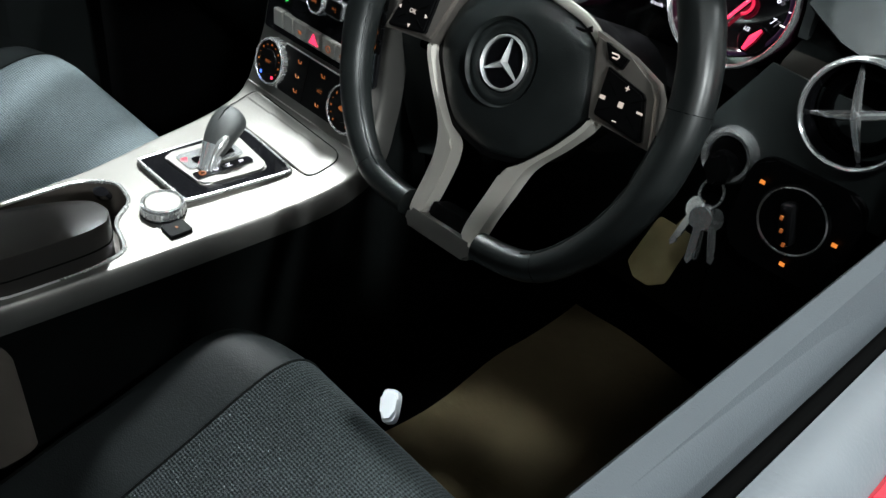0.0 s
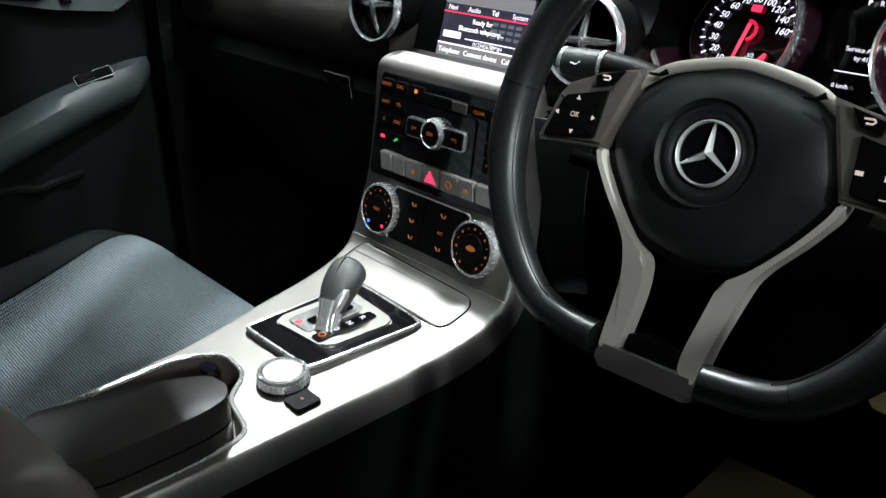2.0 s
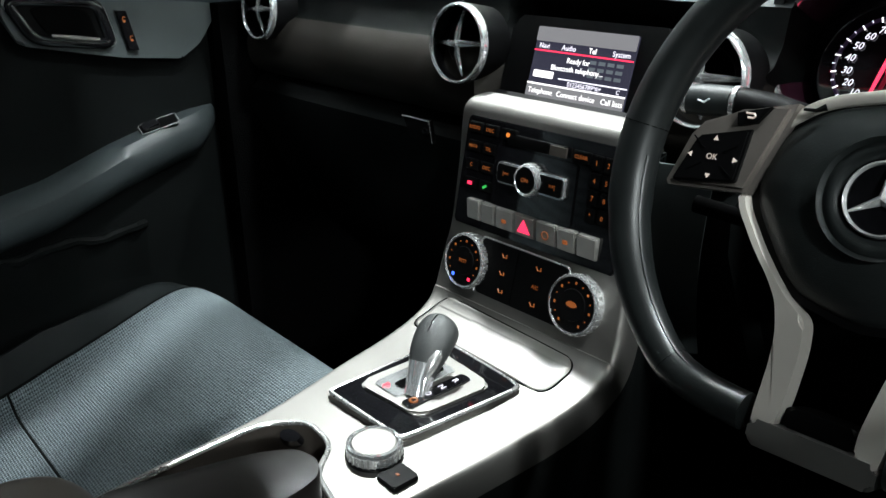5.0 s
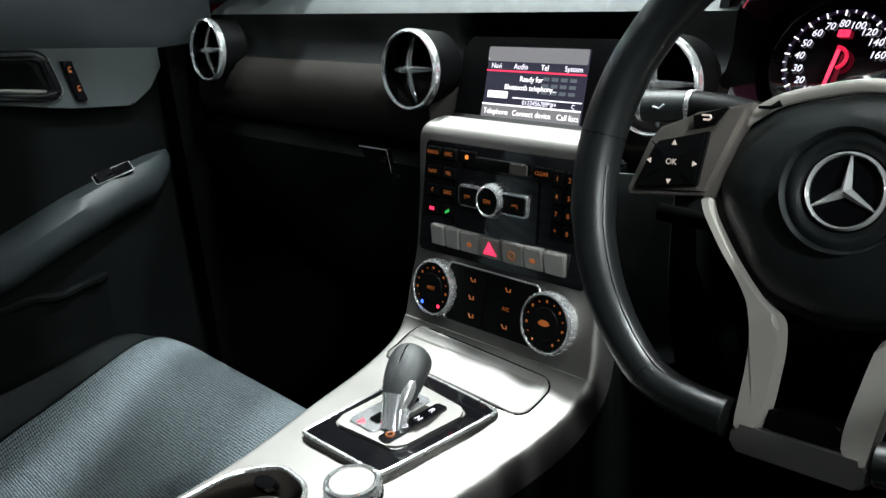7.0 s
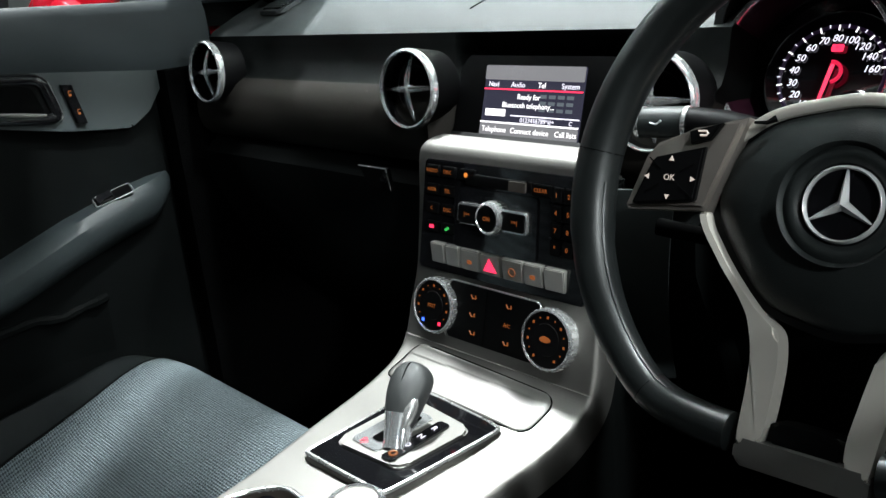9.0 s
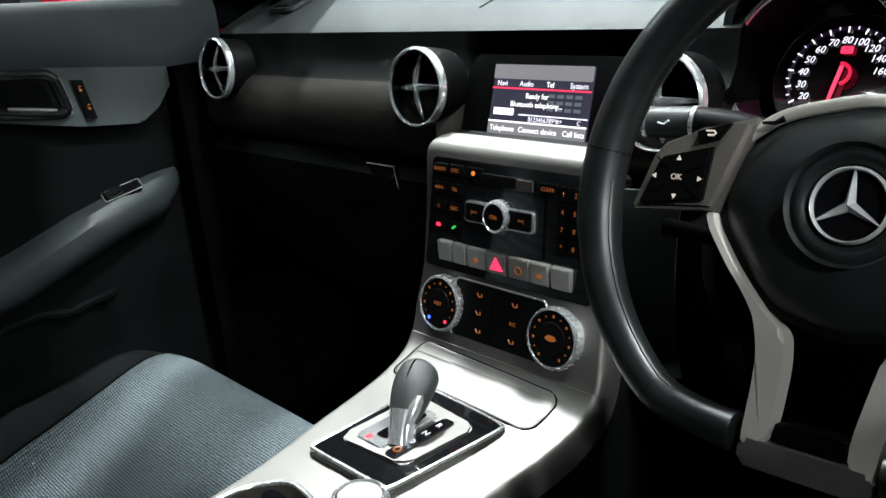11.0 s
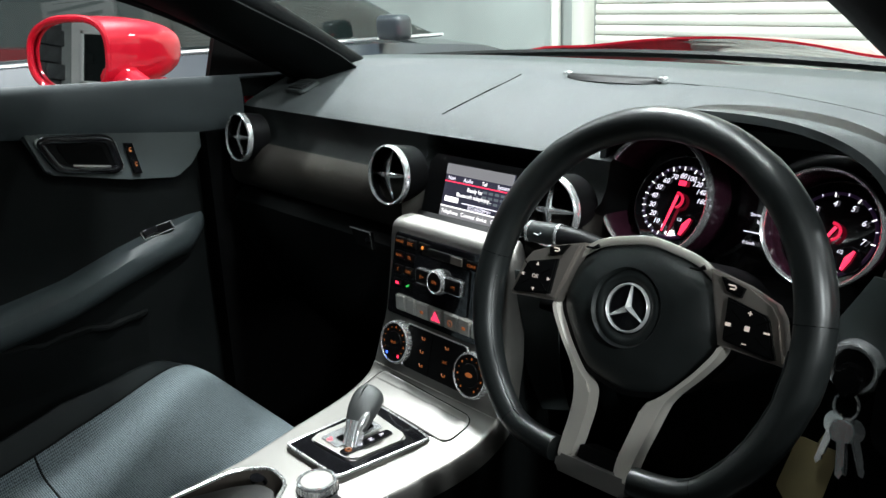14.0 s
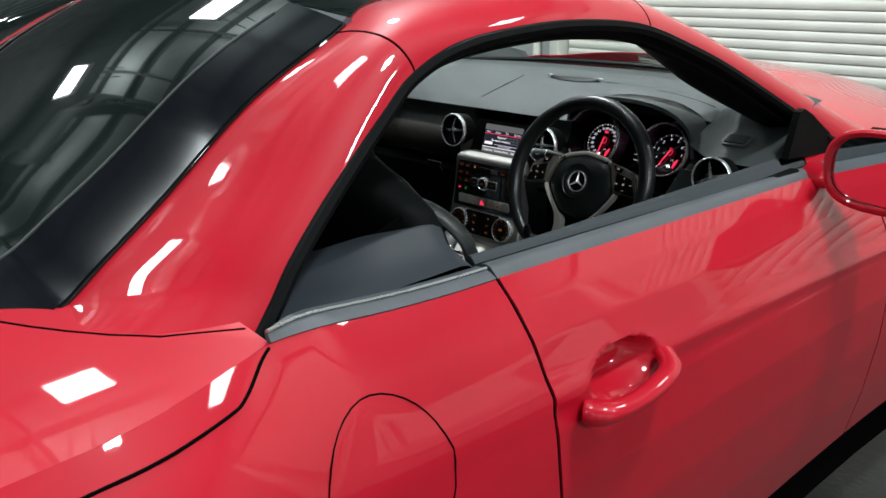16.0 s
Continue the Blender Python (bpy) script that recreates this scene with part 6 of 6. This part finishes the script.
# belt guides on the seat shoulders, and the ledge trim behind the doors
for sd in (1, -1):
    cx, dy, dz = (0.352, -0.055, 0.03) if sd > 0 else (-0.372, 0.034, 0.01)
    guide = thing("belt_guide", (cx + sd * 0.2, dy - 0.2, dz + 0.93), "black padded belt guide loop on the seat shoulder", "belt guide", "belt guides")
    gp = spline([(cx + sd * 0.15, dy - 0.2, dz + 0.985), (cx + sd * 0.19, dy - 0.185, dz + 0.978), (cx + sd * 0.23, dy - 0.165, dz + 0.962), (cx + sd * 0.265, dy - 0.148, dz + 0.93), (cx + sd * 0.278, dy - 0.14, dz + 0.885), (cx + sd * 0.275, dy - 0.14, dz + 0.83)], 24)
    part("loop", tube(gp, [0.011 + 0.005 * math.sin(k / 24 * math.pi) for k in range(25)], seg=14, squash=0.45, up=(sd * 0.75, 0.2, 0.62)), M["leather"], guide)
    part("edge_piping", tube([p + Vector((0, -0.013, 0.004)) for p in gp[2:-2]], 0.0022, seg=8), M["pad"], guide, "grey edge piping")
    ledge = thing("quarter_trim", (sd * 0.63, -0.44, 0.7), "dark grey trim ledge behind the door opening", "trim")

    def ledge_f(u, v, sd=sd):
        y = -0.62 + 0.345 * u
        ridge = 0.972 + 0.034 * min(1.0, u / 0.75) ** 1.5
        prof = [(0.708, 0.966), (0.69, 0.972), (0.66, 0.0), (0.632, 0.0), (0.622, 0.0), (0.6, 0.0), (0.54, 0.0), (0.53, 0.0), (0.525, 0.9)]
        mixes = [0, 0, 0.5, 0.94, 1.0, 0.93, 0.7, 0.6, 0]
        k = round(v * 8)
        x, z = prof[k]
        if mixes[k]:
            z = 0.968 + (ridge - 0.968) * mixes[k]
        wide = 0.9 - 0.55 * max(0.0, (u - 0.3) / 0.7)
        if k > 2:
            x = 0.66 - (0.66 - x) * wide
        end = max(0.0, (u - 0.93) / 0.07)
        return Vector((sd * x, y, z - 0.008 * end ** 2))
    part("ledge", sheet(ledge_f, 30, 8), M["ledge"], ledge)
    part("ledge_front", sheet(lambda u, v, sd=sd: ledge_f(1.0, round(u * 8) / 8) + Vector((0, 0.012 * v, -0.2 * v)), 8, 3), M["soft"], ledge)
    slot = part("belt_slot", plate([(-0.355, 0.978), (-0.296, 1.008), (-0.296, 0.972)], 0.004, Matrix(((0.25, 0, sd, sd * 0.668), (1, 0, 0, 0), (0, 1, 0, 0), (0, 0, 0, 1)))), M["gap"], ledge, "dark belt slot")
    pin = thing("lock_pin", (sd * 0.655, -0.115, 0.95), "black door lock pin on the window ledge", "lock pin")
    part("pin", tube([(sd * 0.655, -0.115, 0.95), (sd * 0.655, -0.115, 0.962)], 0.005, seg=10), M["plastic"], pin)
    part("pin_cap", lathe([(0.0, 0.006), (0.004, 0.0045), (0.0045, 0.0)], pose(sd * 0.655, -0.115, 0.962), 10), M["plastic"], pin)

# ---------------------------------------------------------------- door linings
for sd in (-1, 1):
    lining = thing("door_lining", (sd * 0.69, 0.25, 0.4), "black and grey inner door lining with armrest and pocket" if sd < 0 else "dark inner lining of the driver's door", "door lining")
    PX = Matrix(((0, 0, sd, 0), (1, 0, 0, 0), (0, 1, 0, 0), (0, 0, 0, 1)))

    def upper(u, v, sd=sd):
        y = -0.26 + 0.84 * u
        prof = [(0.68, 0.944), (0.681, 0.946), (0.685, 0.945), (0.69, 0.938), (0.696, 0.93), (0.701, 0.92), (0.704, 0.908)]
        x, z = prof[round(v * 6)]
        if sd < 0:
            top, foot = 1.039 - 0.04 * y, 0.955 - 0.13 * (y - 0.19)
            x, z = [(0.667, 0.0), (0.663, 0.04), (0.658, 0.14), (0.656, 0.35), (0.657, 0.6), (0.661, 0.85), (0.672, 1.02)][round(v * 6)]
            z = top + (foot - top) * z
        return Vector((sd * x, y, z - (0.02 * (y - 0.3) * 0.8 if sd > 0 else 0)))
    part("upper_roll", sheet(upper, 24, 6, 0.004), M["roll"] if sd > 0 else M["shadedroll"], lining, "dark soft roll under the window")
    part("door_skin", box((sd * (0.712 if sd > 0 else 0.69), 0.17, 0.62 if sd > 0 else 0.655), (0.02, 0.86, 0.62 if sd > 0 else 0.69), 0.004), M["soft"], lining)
    GX, DZ = (0.672, 0.0) if sd < 0 else (0.712, -0.07)
    sp = part("grip_panel", plate(smooth_outline([(0.188, 0.965), (0.518, 0.941), (0.5, 0.912), (0.468, 0.87), (0.437, 0.851), (0.35, 0.862), (0.222, 0.891)], 4, 0.1), 0.012, Matrix.Translation((sd * GX, 0, DZ)) @ Matrix(((0, 0, -sd, 0), (1, 0, 0, 0), (0, 1, 0, 0), (0, 0, 0, 1))), 0.004), M["grip"], lining, "grey satin grip panel")
    RX = Matrix.Translation((sd * (GX - 0.012), 0, DZ)) @ Matrix(((0, 0, -sd, 0), (1, 0, 0, 0), (0, 1, 0, 0), (0, 0, 0, 1)))
    frame_line = smooth_outline([(0.213, 0.949), (0.326, 0.938), (0.339, 0.881), (0.24, 0.897)], 5, 0.2)
    part("lever_frame", tube([RX @ Vector((a, b, 0.003)) for a, b in frame_line], 0.0075, closed=True, seg=12, squash=0.7, up=(1, 0, 0)), M["gloss"], lining, "gloss black door lever frame")
    mid = Vector((0.279, 0.916, 0.0))
    part("lever_trim", tube([RX @ (mid + (Vector((a, b, 0.0)) - mid) * 1.11 + Vector((0, 0, 0.003))) for a, b in frame_line], 0.0022, closed=True, seg=8), M["satin"], lining, "thin satin chrome trim line")
    part("lever_bed", plate(frame_line, 0.002, RX), M["plastic"], lining)
    part("lever_hollow", plate(smooth_outline([(0.238, 0.939), (0.311, 0.93), (0.323, 0.888), (0.258, 0.9)], 4, 0.22), 0.0042, RX, 0.0), M["gap"], lining)
    lv = part("door_lever", tube([(sd * (GX - 0.016), 0.262, 0.9 + DZ), (sd * (GX - 0.02), 0.29, 0.895 + DZ), (sd * (GX - 0.016), 0.322, 0.889 + DZ)], [0.003, 0.0038, 0.003], seg=10), M["silver"], lining)
    lk = part("lock_switch", plate([(0.349, 0.926), (0.363, 0.924), (0.374, 0.87), (0.36, 0.872)], 0.007, RX, 0.001), M["gloss"], lining)
    for yy, zz in ((0.358, 0.911), (0.365, 0.885)):
        part("lock_mark", box((sd * (GX - 0.0195), yy, zz + DZ), (0.0006, 0.0035, 0.0032)), M["orange"], lk, smooth=False)
        part("lock_bow", tube([(sd * (GX - 0.0195), yy - 0.002, zz + DZ + 0.002), (sd * (GX - 0.0195), yy - 0.001, zz + DZ + 0.006), (sd * (GX - 0.0195), yy + 0.002, zz + DZ + 0.005)], 0.0007, seg=5), M["orange"], lk)

    def rest(u, v, sd=sd):
        y = -0.22 + 0.72 * u
        zt = lerp_table([(-0.22, 0.675), (0.1, 0.68), (0.22, 0.702), (0.32, 0.736), (0.42, 0.762), (0.485, 0.774), (0.5, 0.77)], y)
        end = max(0, (u - 0.93) / 0.07)
        w = lerp_table([(-0.22, 0.075), (0.2, 0.075), (0.3, 0.07), (0.45, 0.05), (0.5, 0.02)], y) * (1 - 0.5 * end ** 3)
        prof = [(0.0, 0.0), (0.5, 0.003), (0.85, -0.001), (1.0, -0.012), (1.02, -0.026), (0.95, -0.042), (0.6, -0.06), (0.0, -0.075)]
        a, b = prof[round(v * 7)]
        return Vector((sd * (0.705 - w * a), y, zt + b * (1 - 0.6 * end)))
    ar = part("armrest", sheet(rest, 40, 7, 0.003), M["armhide"], lining, "black leather door armrest")
    seam = [rest(k / 30 * 0.97, 4 / 7) + Vector((-sd * 0.0, 0, 0.002)) for k in range(31)]
    part("armrest_seam", tube([p + Vector((-sd * 0.001, 0, 0)) for p in seam], 0.0012, seg=5), M["pad"], ar)
    ws = part("window_switch", plate(round_rect(0.024, 0.055, 0.002), 0.004, pose(sd * 0.666, 0.39, 0.757, 14, -sd * 20, sd * 8), 0.001), M["plastic"], lining)
    part("switch_rocker", plate(round_rect(0.016, 0.024, 0.002), 0.008, pose(sd * 0.666, 0.38, 0.7565, 22, -sd * 20, sd * 8), 0.001), M["gloss"], ws)
    part("switch_rim", tube([pose(sd * 0.664, 0.39, 0.7615, 14, -sd * 20, sd * 8) @ Vector((x, y, 0)) for x, y in round_rect(0.025, 0.056, 0.003, 2)], 0.0011, closed=True, seg=5), M["chrome"], ws)
    part("lower_panel", plate([(0.34, 0.63), (0.35, 0.66), (0.49, 0.69), (0.455, 0.5), (0.36, 0.58)], 0.006, Matrix.Translation((sd * 0.702, 0, 0)) @ Matrix(((0, 0, -sd, 0), (1, 0, 0, 0), (0, 1, 0, 0), (0, 0, 0, 1))), 0.001), M["panel"], lining)
    pk = [(sd * (0.668 + 0.004 * math.sin(k * 1.9)), -0.15 + 0.5 * k / 30, 0.606 + 0.004 * math.sin(k * 0.9) + 0.006 * (k / 30)) for k in range(31)]
    pocket = part("door_pocket", sheet(lambda u, v, sd=sd: Vector((sd * (0.668 + 0.006 * math.sin(u * 9) * (1 - v) + 0.02 * v), -0.15 + 0.5 * u, 0.606 - 0.12 * v + 0.006 * u)), 30, 6, 0.003), M["soft"], lining, "gathered door pocket")
    part("pocket_elastic", tube(pk, [0.0065 + 0.0016 * (i % 2) for i in range(31)], seg=8), M["soft"], pocket)
    part("kick_panel", plate([(-0.2, 0.51), (0.3, 0.518), (0.445, 0.524), (0.43, 0.3), (-0.2, 0.3)], 0.01, Matrix.Translation((sd * 0.7, 0, 0)) @ Matrix(((0, 0, -sd, 0), (1, 0, 0, 0), (0, 1, 0, 0), (0, 0, 0, 1))), 0.004), M["armhide"], lining)

# paper mat in the driver's footwell
mat_thing = thing("paper_floor_mat", (0.36, 0.62, 0.222), "torn brown paper floor mat in the driver's footwell", "floor mat")
part("paper", sheet(lambda u, v: Vector((0.17 + 0.36 * u + 0.01 * math.sin(v * 7), 0.46 + 0.44 * v, 0.226 + 0.004 * math.sin(u * 9 + v * 5) + 0.25 * max(0, v - 0.72) ** 1.5)), 24, 24, 0.001), M["paper"], mat_thing)
